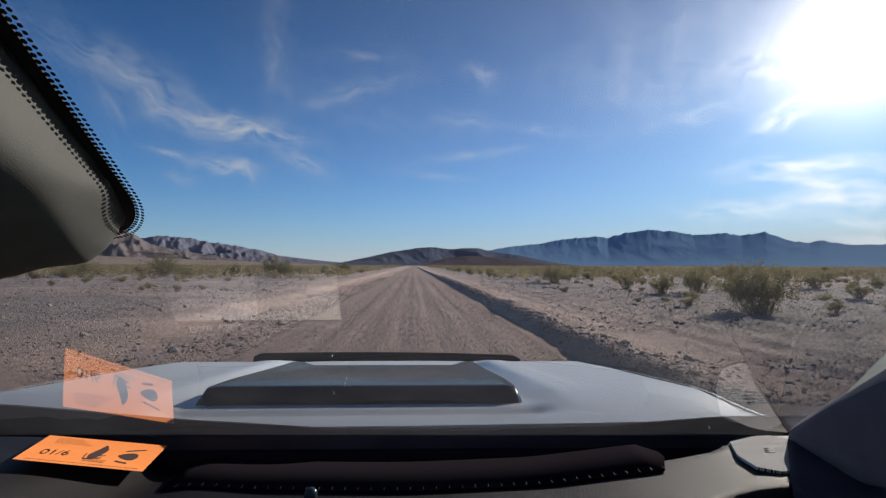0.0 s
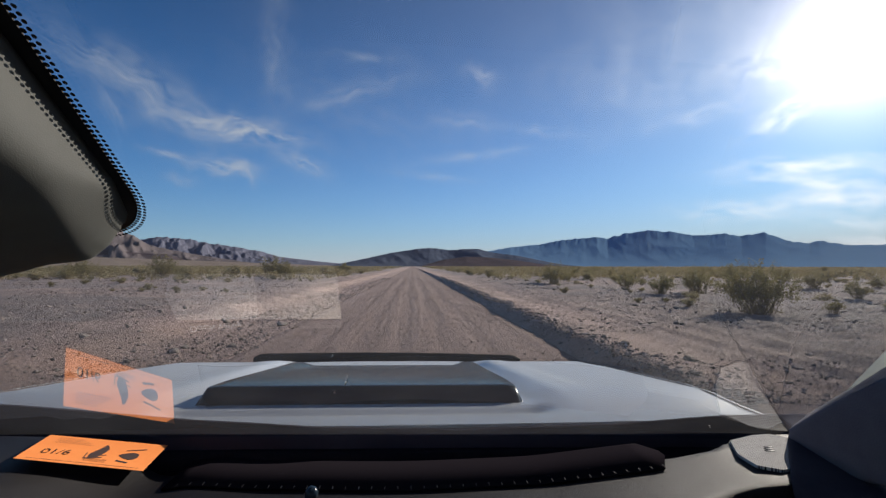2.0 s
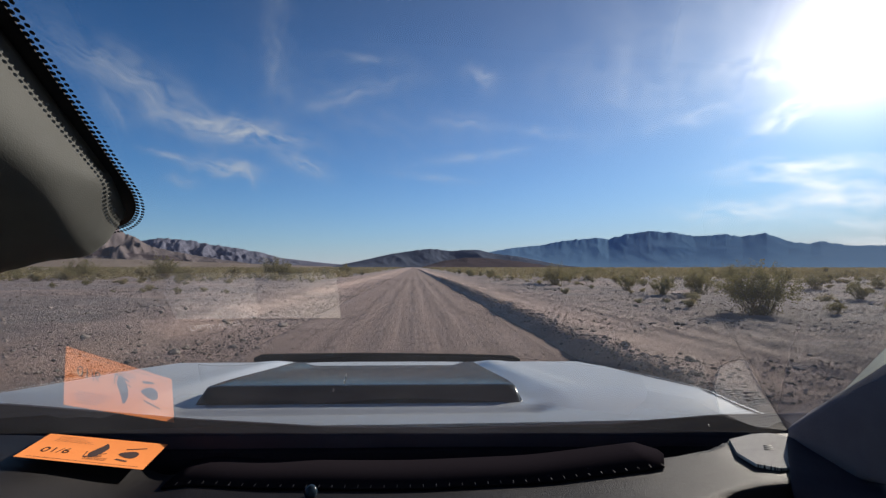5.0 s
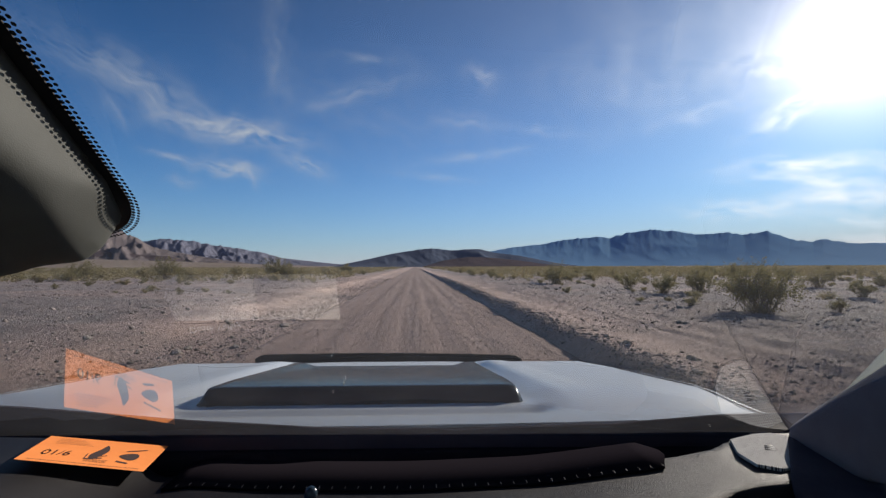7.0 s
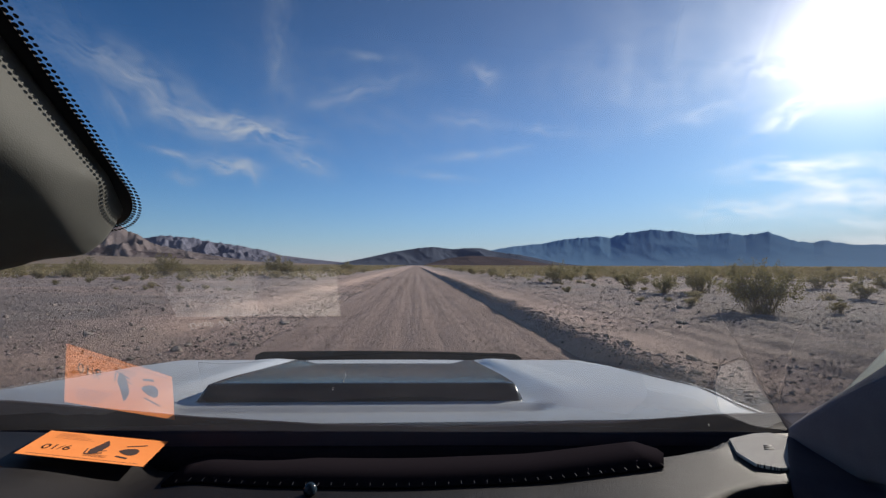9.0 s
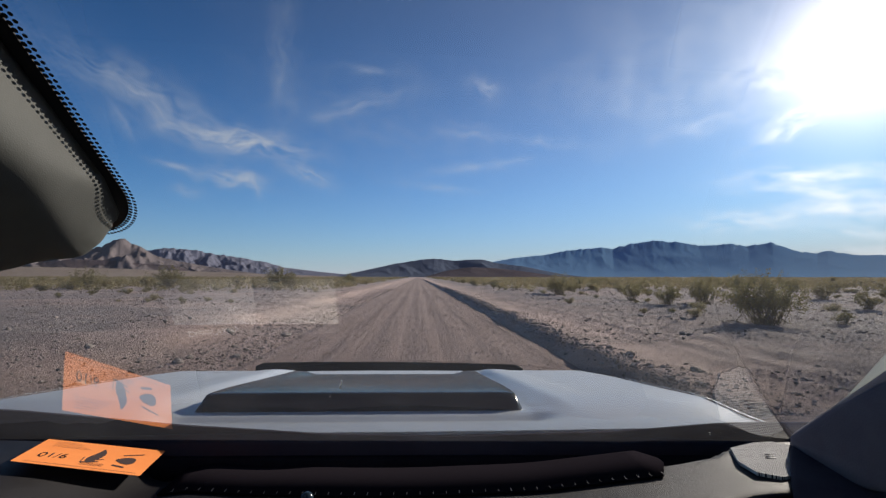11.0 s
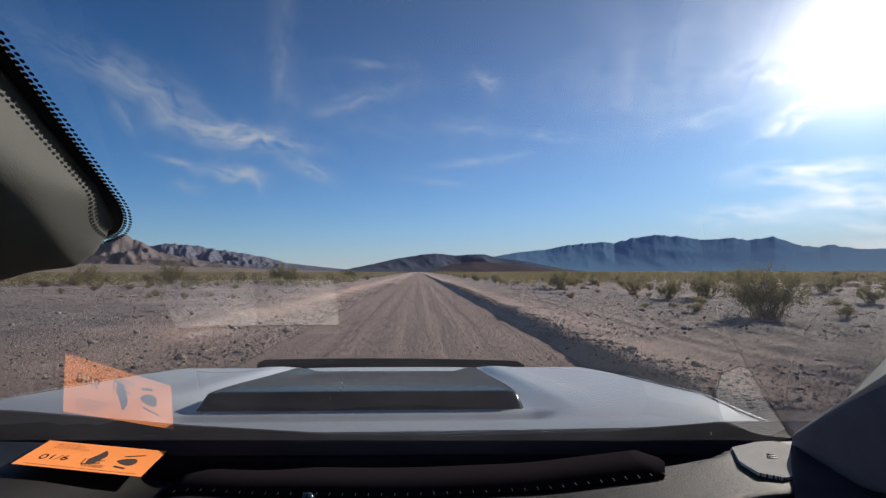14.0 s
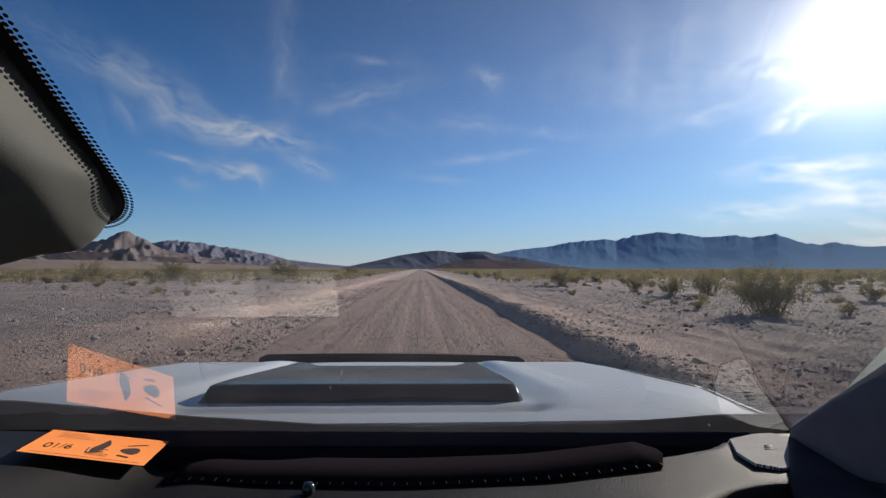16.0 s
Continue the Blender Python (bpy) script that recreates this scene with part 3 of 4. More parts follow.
def leaf_into(verts, faces, p, size, rng):
    d = Vector((rng.gauss(0, 1), rng.gauss(0, 1), rng.gauss(0.4, 0.8))).normalized()
    side = d.orthogonal().normalized()
    side.rotate(Matrix.Rotation(rng.uniform(0, 6.28), 3, d))
    b = len(verts)
    p = Vector(p)
    for q in (p, p + d * size * 0.5 + side * size * 0.32, p + d * size, p + d * size * 0.5 - side * size * 0.32):
        verts.append(tuple(q))
    faces.append((b, b + 1, b + 2, b + 3))


def bush(name, seed, height, width, stems, leaves, leaf, leaf_mat_, label, category, lean=1.0, base_fill=0.08):
    """Stems that fan out of one root, forking near the top, with small leaves along their upper parts."""
    rng = random.Random(seed)
    root = new(name)
    sv, sf, lv, lf = [], [], [], []
    tips = []
    for k in range(stems):
        a = rng.uniform(0, 2 * math.pi)
        out = width / 2 * math.sqrt(rng.uniform(0.02, 1.0)) * lean
        h = height * rng.uniform(0.45, 1.0) * (1.05 - 0.55 * (out / (width / 2)) ** 2)
        b = Vector((rng.gauss(0, width * 0.09), rng.gauss(0, width * 0.09), -0.05))
        tip = Vector((out * math.cos(a), out * math.sin(a), h))
        bend = Vector((rng.gauss(0, 0.07), rng.gauss(0, 0.07), 0)) * height
        pts = []
        for i in range(6):
            t = i / 5
            pts.append(b.lerp(tip, t) + bend * math.sin(math.pi * t) + Vector((0, 0, 0.12 * height * math.sin(math.pi * t))))
        tube_into(sv, sf, pts, 0.012 * height ** 0.5, 0.003)
        tips.append(pts)
        for _ in range(3):
            i = rng.randint(2, 4)
            s = pts[i]
            e = s + Vector((rng.gauss(0, 0.13), rng.gauss(0, 0.13), rng.uniform(0.05, 0.25))) * height
            fork = [s, s.lerp(e, 0.5) + Vector((0, 0, 0.02)), e]
            tube_into(sv, sf, fork, 0.006, 0.002)
            tips.append([s, s, s.lerp(e, 0.33), s.lerp(e, 0.66), e, e])
    for _ in range(leaves):
        pts = rng.choice(tips)
        t = rng.uniform(base_fill, 1.0) * 5
        i = min(4, int(t))
        p = pts[i].lerp(pts[i + 1], t - i) + Vector((rng.gauss(0, 0.028), rng.gauss(0, 0.028), rng.gauss(0, 0.028))) * height
        leaf_into(lv, lf, p, leaf * rng.uniform(0.6, 1.4), rng)
    mesh_part("stems", sv, sf, M_STEM, root)
    mesh_part("foliage", lv, lf, leaf_mat_, root)
    return tagged(root, label, category, group="desert shrubs")


CREO = "olive-green creosote bush with thin fanned stems on gravel"
DRYL = "dome of pale straw-coloured dry brush on sand"
kinds = [
    bush("creosote_bush", 11, 2.0, 3.0, 80, 11000, 0.055, M_CREO, CREO, "bush", 1.0, 0.02),
    bush("creosote_bush", 12, 1.4, 2.1, 48, 4000, 0.055, M_CREO, CREO, "bush", 1.0, 0.03),
    bush("creosote_bush", 13, 1.0, 1.8, 40, 3000, 0.055, M_CREO, CREO, "bush", 1.0, 0.03),
    bush("dry_bush", 14, 0.55, 1.0, 46, 2200, 0.040, M_DRY, DRYL, "bush", 1.0, 0.05),
    bush("dry_bush", 15, 0.75, 1.3, 50, 2400, 0.045, M_DRY, DRYL, "bush", 1.0, 0.05),
    bush("creosote_bush", 16, 0.8, 1.2, 30, 1500, 0.050, M_CREO, CREO, "bush"),
]
used = set()
taken = []


def plant(kind, x, y, turn=0.0, size=1.0):
    m = pose(x, y, ground_z(x, y), 0, 0, turn)
    if kind not in used:
        used.add(kind)
        ob = kinds[kind]
        ob.matrix_basis = m @ Matrix.Scale(size, 4)
    else:
        ob = copy_thing(kinds[kind], m)
        ob.scale = (size, size, size)
    taken.append((x, y))
    return ob


# the round creosote by the bank and those behind it
plant(0, 10.7, 13.1, 20, 0.84)
plant(1, 11.5, 35.5, 140, 1.35)
plant(5, 13.0, 26.3, 40, 1.50)
plant(2, 12.5, 21.7, 10, 1.00)
plant(4, 11.1, 62.9, 60, 1.90)
plant(4, 18.2, 45.0, 0, 1.20)
plant(1, 15.2, 22.8, 80, 1.10)
plant(2, 25.6, 26.7, 200, 1.10)
plant(5, 19.8, 18.5, 15, 1.10)
plant(3, 8.1, 23.3, 75, 0.70)
plant(3, 9.4, 14.6, 30, 0.60)
plant(5, 12.5, 12.4, 95, 0.60)
plant(3, 11.1, 49.4, 120, 0.90)
plant(1, 28.8, 38.0, 160, 1.30)
plant(2, 35.8, 40.5, 120, 1.40)
# tufts and shrubs of the open side
plant(1, -37.4, 52.7, 65, 1.76)
plant(4, -38.5, 57.4, 0, 1.62)
plant(1, -29.4, 54.3, 15, 2.03)
plant(4, -25.2, 51.8, 95, 2.03)
plant(4, -38.8, 66.3, 50, 2.16)
plant(1, -17.9, 58.7, 70, 2.03)
plant(2, -16.4, 58.6, 170, 2.03)
plant(4, -16.7, 88.2, 10, 2.16)
plant(3, -36.4, 45.3, 30, 1.76)
plant(4, -26.9, 69.1, 210, 2.29)
plant(2, -14.4, 95.0, 140, 2.16)
plant(3, -20.2, 45.9, 33, 1.22)
plant(3, -23.7, 37.9, 120, 1.08)
rng = random.Random(77)
count = 0
while count < 250:
    y = 26 + 95 * rng.random() ** 1.2
    x = rng.choice((-1, 1)) * rng.uniform(8.0, 10.0 + y * 0.95)
    if y < 34 and abs(x) < 14 or x < 0 and y < 40 and fbm(x, y, 0.1, 61.0) < 0.05:
        continue
    if any((x - a) ** 2 + (y - b) ** 2 < 2.6 for a, b in taken):
        continue
    pool = (1, 1, 2, 5, 5, 3, 4) if x > 0 else (1, 2, 3, 3, 4, 4, 5)
    plant(rng.choice(pool), x, y, rng.uniform(0, 360), rng.uniform(0.55, 1.15) * (0.75 + 0.25 * ease(30, 70, y)))
    count += 1

# small dry tufts on the gravel
rng = random.Random(31)
count = 0
while count < 60:
    y = 14 + 30 * rng.random() ** 1.1
    x = rng.choice((-1, 1, 1)) * rng.uniform(8.5, 9.0 + y * 1.0)
    if any((x - a) ** 2 + (y - b) ** 2 < 0.9 for a, b in taken) or x < 0 and y < 22:
        continue
    plant(rng.choice((3, 3, 4, 5)), x, y, rng.uniform(0, 360), rng.uniform(0.25, 0.6))
    count += 1

# scrub that covers the plain further off
nprng = np.random.default_rng(5)
clumps = {False: ([], []), True: ([], [])}
for band, (y0, y1, n, q) in enumerate(((45, 170, 6200, 44), (170, 420, 9000, 18), (420, 1250, 9000, 9))):
    for _ in range(n):
        y = y0 + (y1 - y0) * nprng.random() ** 0.8
        x = (nprng.random() * 2 - 1) * (20 + y * 1.25)
        if abs(x) < 9 + 0.01 * y:
            continue
        dry = nprng.random() < (0.30 if x < 0 else 0.16)
        h = nprng.uniform(0.35, 1.15) * (1.0 + 0.3 * (band == 2)) * (0.75 if dry else 1.0)
        w = h * nprng.uniform(0.9, 1.7)
        z0 = ground_z(x, y)
        leafy = 0.13 + 0.11 * band + 0.12 * (band == 2)
        sv, sf = clumps[dry]
        for _ in range(q):
            u = nprng.normal(0, 0.34, 2)
            t = nprng.random()
            p = np.array((x + u[0] * w, y + u[1] * w, z0 + h * t * (1 - 0.6 * min(1, u @ u * 2))))
            d, e = nprng.normal(0, 1, 3), nprng.normal(0, 1, 3)
            d = d / np.linalg.norm(d) * leafy * h
            e = e / np.linalg.norm(e) * leafy * h
            b = len(sv)
            sv += [tuple(p - d), tuple(p + e), tuple(p + d), tuple(p - e)]
            sf.append((b, b + 1, b + 2, b + 3))
scrub = mesh_part("scrub", *clumps[False], M_SCRUB, smooth=False)
tagged(scrub, "olive-brown low scrub over the far plain", "scrub", kind="stuff")
dry_scrub = mesh_part("dry_scrub", *clumps[True], M_DRY, smooth=False)
tagged(dry_scrub, "straw-coloured dry scrub between the olive clumps", "scrub", kind="stuff")

# ---------------------------------------------------------------- stones


def rock_mesh(seed):
    bm = bmesh.new()
    bmesh.ops.create_icosphere(bm, subdivisions=2, radius=0.5)
    for v in bm.verts:
        n = noise.fractal(v.co * 1.6 + Vector((seed * 3.1, 0, 0)), 0.9, 2.0, 4)
        v.co *= 1.0 + 0.42 * n
        v.co.z *= 0.68
        v.co.x *= 1.15
    return bm


rocks = []
for k in range(6):
    ob = part("rock", rock_mesh(k), M_STONE, None, smooth=False)
    rocks.append(tagged(ob, "angular grey-brown stone lying on the dirt bank", "rock", group="loose stones"))
rng = random.Random(5)
spots = []
for k in range(150):
    if k % 3:
        x = -rng.uniform(3.1, 9.0) if k % 2 else -rng.uniform(3.2, 5.2)
    else:
        x = rng.uniform(3.0, 12.0)
    y = 5.5 + 34 * rng.random() ** 1.6
    spots.append((x, y, (0.04 + 0.14 * rng.random() ** 3.0) * (1 + 0.7 * (rng.random() > 0.93))))
for k, (x, y, s) in enumerate(spots):
    z = ground_z(x, y) + s * 0.12
    m = pose(x, y, z, rng.uniform(-15, 15), rng.uniform(-15, 15), rng.uniform(0, 360))
    if k < 6:
        rocks[k].matrix_basis = m @ Matrix.Scale(s, 4)
    else:
        ob = copy_thing(rocks[k % 6], m)
        ob.scale = (s, s, s)

# pebbles and clods along the banks and verges
gv, gf = [], []
tmp = bmesh.new()
bmesh.ops.create_icosphere(tmp, subdivisions=1, radius=1.0)
ico_v = np.array([v.co[:] for v in tmp.verts]) * (1.1, 0.9, 0.7)
ico_f = [tuple(v.index for v in f.verts) for f in tmp.faces]
tmp.free()
for k in range(95000):
    y = 4.0 + 55 * nprng.random() ** 2.1
    pick = nprng.random()
    if pick < 0.05:
        x = 3.0 + abs(nprng.normal(0, 0.5))
    elif pick < 0.20:
        x = -2.9 - abs(nprng.normal(0, 1.2))
    elif pick < 0.34:
        x = nprng.uniform(-2.9, 2.7)
    else:
        y = 4.0 + 55 * nprng.random() ** 1.7
        x = nprng.choice((-1, -1, 1, 1, 1)) * nprng.uniform(3.8, 6 + y * 0.95)
        patch = fbm(x * 0.55, y, 0.30, 40.0)
        if patch < nprng.normal(-0.02, 0.10):
            continue
    on_road = ROAD_L < x < ROAD_R
    s = min(0.042, 0.0068 * math.exp(nprng.normal(0.25, 0.65))) * (0.55 if on_road else min(1.0, 0.35 + y / 14))
    z = (road_z(x, y) if on_road else ground_z(x, y)) + s * 0.3
    a = nprng.uniform(0, 6.28)
    q = ico_v * nprng.uniform(0.72, 1.25, (12, 1)) * s
    c, si = math.cos(a), math.sin(a)
    b = len(gv)
    gv += [(x + p[0] * c - p[1] * si, y + p[0] * si + p[1] * c, z + p[2]) for p in q]
    gf += [tuple(b + i for i in f) for f in ico_f]
# coarser stones in beds beyond the graded strip
for k in range(30000):
    y = 13.0 + 42 * nprng.random() ** 1.1
    x = nprng.choice((-1, 1)) * (7.5 + (y * 1.0) * nprng.random())
    if fbm(x * 0.5, y, 0.22, 52.0) < nprng.normal(0.02, 0.12):
        continue
    s = min(0.09, 0.0145 * math.exp(nprng.normal(0.2, 0.6)) * (0.7 + y * 0.014))
    z = ground_z(x, y) + s * 0.25
    a = nprng.uniform(0, 6.28)
    q = ico_v * nprng.uniform(0.68, 1.3, (12, 1)) * s
    c, si = math.cos(a), math.sin(a)
    b = len(gv)
    gv += [(x + p[0] * c - p[1] * si, y + p[0] * si + p[1] * c, z + p[2]) for p in q]
    gf += [tuple(b + i for i in f) for f in ico_f]
# clods along the crest of the bank
for k in range(5000):
    y = 4.0 + 45 * nprng.random() ** 1.5
    x = ROAD_R + 0.50 + nprng.normal(0, 0.16)
    s = min(0.045, 0.0085 * math.exp(nprng.normal(0.2, 0.6)) * (0.8 + y * 0.02))
    q = ico_v * nprng.uniform(0.68, 1.3, (12, 1)) * s
    b, z = len(gv), ground_z(x, y) + s * 0.25
    gv += [(x + p[0], y + p[1], z + p[2]) for p in q]
    gf += [tuple(b + i for i in f) for f in ico_f]
gravel = mesh_part("gravel", gv, gf, M_GRAVEL, smooth=False)
tagged(gravel, "loose grey and tan gravel on road verges and banks", "gravel", kind="stuff")

# ---------------------------------------------------------------- the car
car = new("car")
tagged(car, "silver-white off-road car with dark hood scoop, parked on the dirt road", "car")
car.matrix_basis = pose(-0.137, 0, 0, 0, 1.0, 0)

HOOD_Y = (0.79, 0.95, 1.05, 1.30, 1.50, 1.75, 1.95, 2.12, 2.19, 2.23)
HOOD_Z = (1.292, 1.281, 1.271, 1.246, 1.224, 1.193, 1.163, 1.130, 1.105, 1.06)


def hood_z(x, y):
    z = float(np.interp(y, HOOD_Y, HOOD_Z))
    bulge = 0.002 * (1 - ease(0.375, 0.47, abs(x))) * ease(0.84, 0.98, y)
    ridge = float(np.interp(y, (0.92, 1.80), (0.455, 0.388)))
    inside = 1 - min(1.0, max(0.0, (abs(x) - 0.366) / (ridge - 0.366)))
    recess = inside * ease(0.885, 0.945, y)
    groove = 0.012 * (1 - ease(0.36, 0.42, abs(x))) * math.exp(-((y - 0.925) / 0.028) ** 2)
    rim = float(np.interp(y, (0.90, 1.05, 1.72, 2.0), (0.004, 0.022, 0.022, 0.0)))
    crease = 0.004 * ease(0.50, 0.54, abs(x) + 0.10 * (y - 1.2)) * ease(0.95, 1.3, y)
    return z + bulge + rim * (1 - recess) - crease - groove + 0.008 * x


def hood_w(y):
    return float(np.interp(y, (0.79, 1.0, 1.5, 2.0, 2.23), (0.80, 0.802, 0.775, 0.715, 0.64)))


def sweep(u):
    return (0.19 if u < 0 else 0.02) * abs(u) ** 2.2


us = [i / 96 * 2 - 1 for i in range(97)]
hy = [0.815 + 0.165 * i / 16 for i in range(16)] + [0.98 + i * 1.25 / 40 for i in range(41)]

def hood_pt(i, j):
    u = us[i]
    y = hy[j] + sweep(u) * (1 - ease(0.79, 1.35, hy[j]))
    x = u * hood_w(y)
    return (x, y - 0.22 * u ** 4 * ease(1.7, 2.23, y), hood_z(x, y))


hood = part("hood", sheet(us, hy, hood_pt, 0.006), M_PAINT, car, "silver-white painted hood with a raised centre")
hood.data.set_sharp_from_angle(angle=radians(40))

# scoop: a low dark wedge on the hood
sx = [i / 36 * 2 - 1 for i in range(37)]
sy = [0.985, 0.988, 0.994, 1.003, 1.016, 1.04] + [1.08 + k * 0.65 / 16 for k in range(17)]


def scoop_pt(i, j):
    u, y = sx[i], sy[j]
    x = u * 0.362
    lift = 0.038 * ease(0.984, 1.018, y) * (1 - 0.84 * ease(1.05, 1.73, y))
    ear = 0.013 * ease(0.72, 0.86, abs(u)) * ease(1.2, 1.7, y)
    side = 1 - ease(0.955, 1.0, abs(u))
    return (x, y, hood_z(x, y) - 0.004 + (lift + ear) * side)


scoop = part("hood_scoop", sheet(sx, sy, scoop_pt, 0.012), M_SCOOP, hood, "dark satin hood scoop")
bm = bmesh.new()
prof = ((0.0, 0.0), (0.0, 0.036), (0.006, 0.044), (0.012, 0.038), (0.014, 0.0))
ring = []
for k in range(41):
    u = k / 40 * 2 - 1
    x = u * 0.634
    y = 2.20 - 0.05 * u * u
    fall = 1 - 0.35 * ease(0.97, 1.0, abs(u))
    ring.append([bm.verts.new((x, y + a, 1.112 + b * fall)) for a, b in prof])
for a, b in zip(ring, ring[1:]):
    for s in range(len(prof) - 1):
        bm.faces.new((a[s], a[s + 1], b[s + 1], b[s]))
part("bug_deflector", bm, M_BLACK, hood, "black plastic bug deflector")
cw = [0.0, 0.34, 0.67, 1.0]
part("cowl", sheet(us, cw, lambda i, j: (us[i] * 0.80, 0.774 + (0.069 + sweep(us[i])) * cw[j], 1.262 - 0.02 * cw[j] * (1 - cw[j]) + 0.004 * abs(us[i]) - 0.006 * (cw[j] > 0.9)), 0.06), M_COWL, car, "black plastic cowl")


verts, faces = [], []
for side in (-1, 1):
    tube_into(verts, faces, [(side * (hood_w(y) + 0.003), y, hood_z(side * hood_w(y), y) + 0.003) for y in (0.80, 0.86, 0.93, 1.0, 1.08, 1.16, 1.25, 1.4)], 0.0028, 0.0022, 6)
mesh_part("hood_edge_seal", verts, faces, M_PAINT, hood, "thin pale seal along the hood edge")


def wheel(x, y):
    side = 1 if x > 0 else -1
    w = part("wheel", lathe([(0.03, 0.02), (0.06, 0.03), (0.16, 0.015), (0.20, 0.03), (0.225, 0.05), (0.232, 0.03), (0.232, -0.08)]), M_RIM, car)
    w.matrix_basis = pose(x, y, 0.385, 0, 0, 0) @ Matrix.Diagonal((side, 1, 1, 1))
    tyre = part("tyre", lathe([(0.23, 0.06), (0.27, 0.105), (0.335, 0.112), (0.372, 0.095), (0.385, 0.06), (0.385, -0.06), (0.372, -0.095), (0.335, -0.112), (0.27, -0.105), (0.23, -0.06)], 40), M_RUBBER, w)
    return w


for x in (-0.80, 0.80):
    for y in (1.45, -1.34):
        wheel(x, y)


def arch(cy, n=14, r=0.47):
    return [(cy + r * math.cos(math.pi * k / n), 0.42 + r * math.sin(math.pi * k / n)) for k in range(n + 1)]


def side_panel(s):
    prof = [(2.16, 0.45), (2.18, 1.0), (2.10, 1.05), (1.5, 1.12), (0.80, 1.16), (0.0, 1.16), (-2.35, 1.18), (-2.5, 1.0), (-2.5, 0.5)]
    low = [(-1.9, 0.45)] + arch(-1.34)[::-1] + arch(1.45)[::-1]
    pts = prof + low
    bm = bmesh.new()
    top = lambda z: 0.035 * ease(0.9, 1.2, z)
    outer = [bm.verts.new((s * (0.94 - top(z)), y, z)) for y, z in pts]
    inner = [bm.verts.new((s * (0.84 - top(z)), y, z)) for y, z in pts]
    n = len(pts)
    bm.faces.new(outer)
    bm.faces.new(inner[::-1])
    for k in range(n):
        bm.faces.new((outer[k], inner[k], inner[(k + 1) % n], outer[(k + 1) % n]))
    bmesh.ops.triangulate(bm, faces=[f for f in bm.faces if len(f.verts) > 4])
    return part("side_panel", bm, M_PAINT, car, smooth=False)


for s in (-1, 1):
    side_panel(s)
    part("fender", hull([(s * x, y, hood_z(hood_w(y), y) - d) for y in (0.82, 1.15, 1.5, 1.85, 2.05) for x, d in ((0.62 if y > 1.9 else 0.70, 0.10), (0.905, 0.21), (0.905, 0.30), (0.70, 0.30))]), M_PAINT, car)
    part("roof_rail", hull([(s * x, y, z) for x, z in ((0.64, 1.74), (0.73, 1.72), (0.64, 1.80), (0.72, 1.79)) for y in (0.02, -2.5)]), M_PAINT, car)
    part("rear_quarter", hull([(s * x, y, z) for x, y, z in ((0.84, -2.5, 1.16), (0.90, -2.5, 1.16), (0.84, -2.28, 1.16), (0.90, -2.28, 1.16), (0.66, -2.5, 1.76), (0.71, -2.5, 1.76), (0.66, -2.24, 1.76), (0.71, -2.24, 1.76))]), M_PAINT, car)
    part("window_pane", hull([(s * x, y, z) for x in (0.712, 0.716) for y, z in ((0.02, 1.71), (0.50, 1.42), (0.50, 1.40), (-2.2, 1.20), (-2.1, 1.70), (0.50, 1.20))]), M_SIDE_GLASS, car).visible_shadow = False
    for y in (-0.35, -1.35, -2.25):
        part("pillar", hull([(s * x, y + d, z) for x, d, z in ((0.80, 0.06, 1.18), (0.80, -0.06, 1.18), (0.86, 0.06, 1.18), (0.86, -0.06, 1.18), (0.66, 0.05, 1.76), (0.66, -0.05, 1.76), (0.70, 0.05, 1.76), (0.70, -0.05, 1.76))]), M_PAINT, car)
for s in (-1, 1):
    part("headlight", hull([(s * x, y, z) for x, y, z in ((0.63, 2.17, 0.86), (0.63, 2.17, 1.03), (0.90, 2.10, 0.88), (0.90, 2.08, 1.03), (0.63, 2.08, 0.86), (0.90, 2.02, 1.03), (0.63, 2.08, 1.03), (0.90, 2.02, 0.88))], 0.01), M_RIM, car, "clear headlight")
    part("door_mirror", hull([(s * x, y, z) for x in (0.93, 1.10) for y in (0.42, 0.52) for z in (1.20, 1.36)], 0.03, 3), M_PAINT, car)
part("front_bumper", box(-0.90, 0.90, 2.14, 2.30, 0.45, 0.78, 0.05, 3), M_BLACK, car, "black plastic front bumper")
part("front_grille", box(-0.62, 0.62, 2.12, 2.20, 0.78, 1.07, 0.03, 2), M_BLACK, car)
part("tailgate", box(-0.88, 0.88, -2.56, -2.46, 0.45, 1.72, 0.04, 3), M_PAINT, car)
part("floor_pan", box(-0.84, 0.84, -2.5, 2.1, 0.38, 0.44, 0.0), M_CARPET, car)
part("firewall", box(-0.80, 0.80, 0.76, 0.79, 0.44, 1.17, 0.0), M_CARPET, car)
roof_x = [i / 16 * 1.44 - 0.72 for i in range(17)]
roof_y = [-2.5 + i * 2.52 / 16 for i in range(17)]
part("roof", sheet(roof_x, roof_y, lambda i, j: (roof_x[i], roof_y[j], 1.83 - 0.10 * (roof_x[i] / 0.72) ** 4 - 0.03 * ease(-1.8, -2.5, roof_y[j])), 0.05), M_PAINT, car)

# windscreen
GLASS_TAN = math.tan(radians(32.54))


def glass_z(x, y):
    return 1.30 + GLASS_TAN * (0.7748 - 0.0514 * x * x - y) - 0.0005 * x


wx = [i / 24 * 1.50 - 0.75 for i in range(25)]
wy = [0.803 - k / 20 * 0.793 for k in range(21)]


def glass_pt(i, j):
    t = j / 20
    x = wx[i] * (1 - 0.13 * t)
    y = wy[j] - 0.03 * x * x
    return (x, y, glass_z(x, y))


windscreen = part("windscreen", sheet(wx, wy, glass_pt), M_GLASS, car, "clear laminated windscreen with dust film")
windscreen.visible_shadow = False

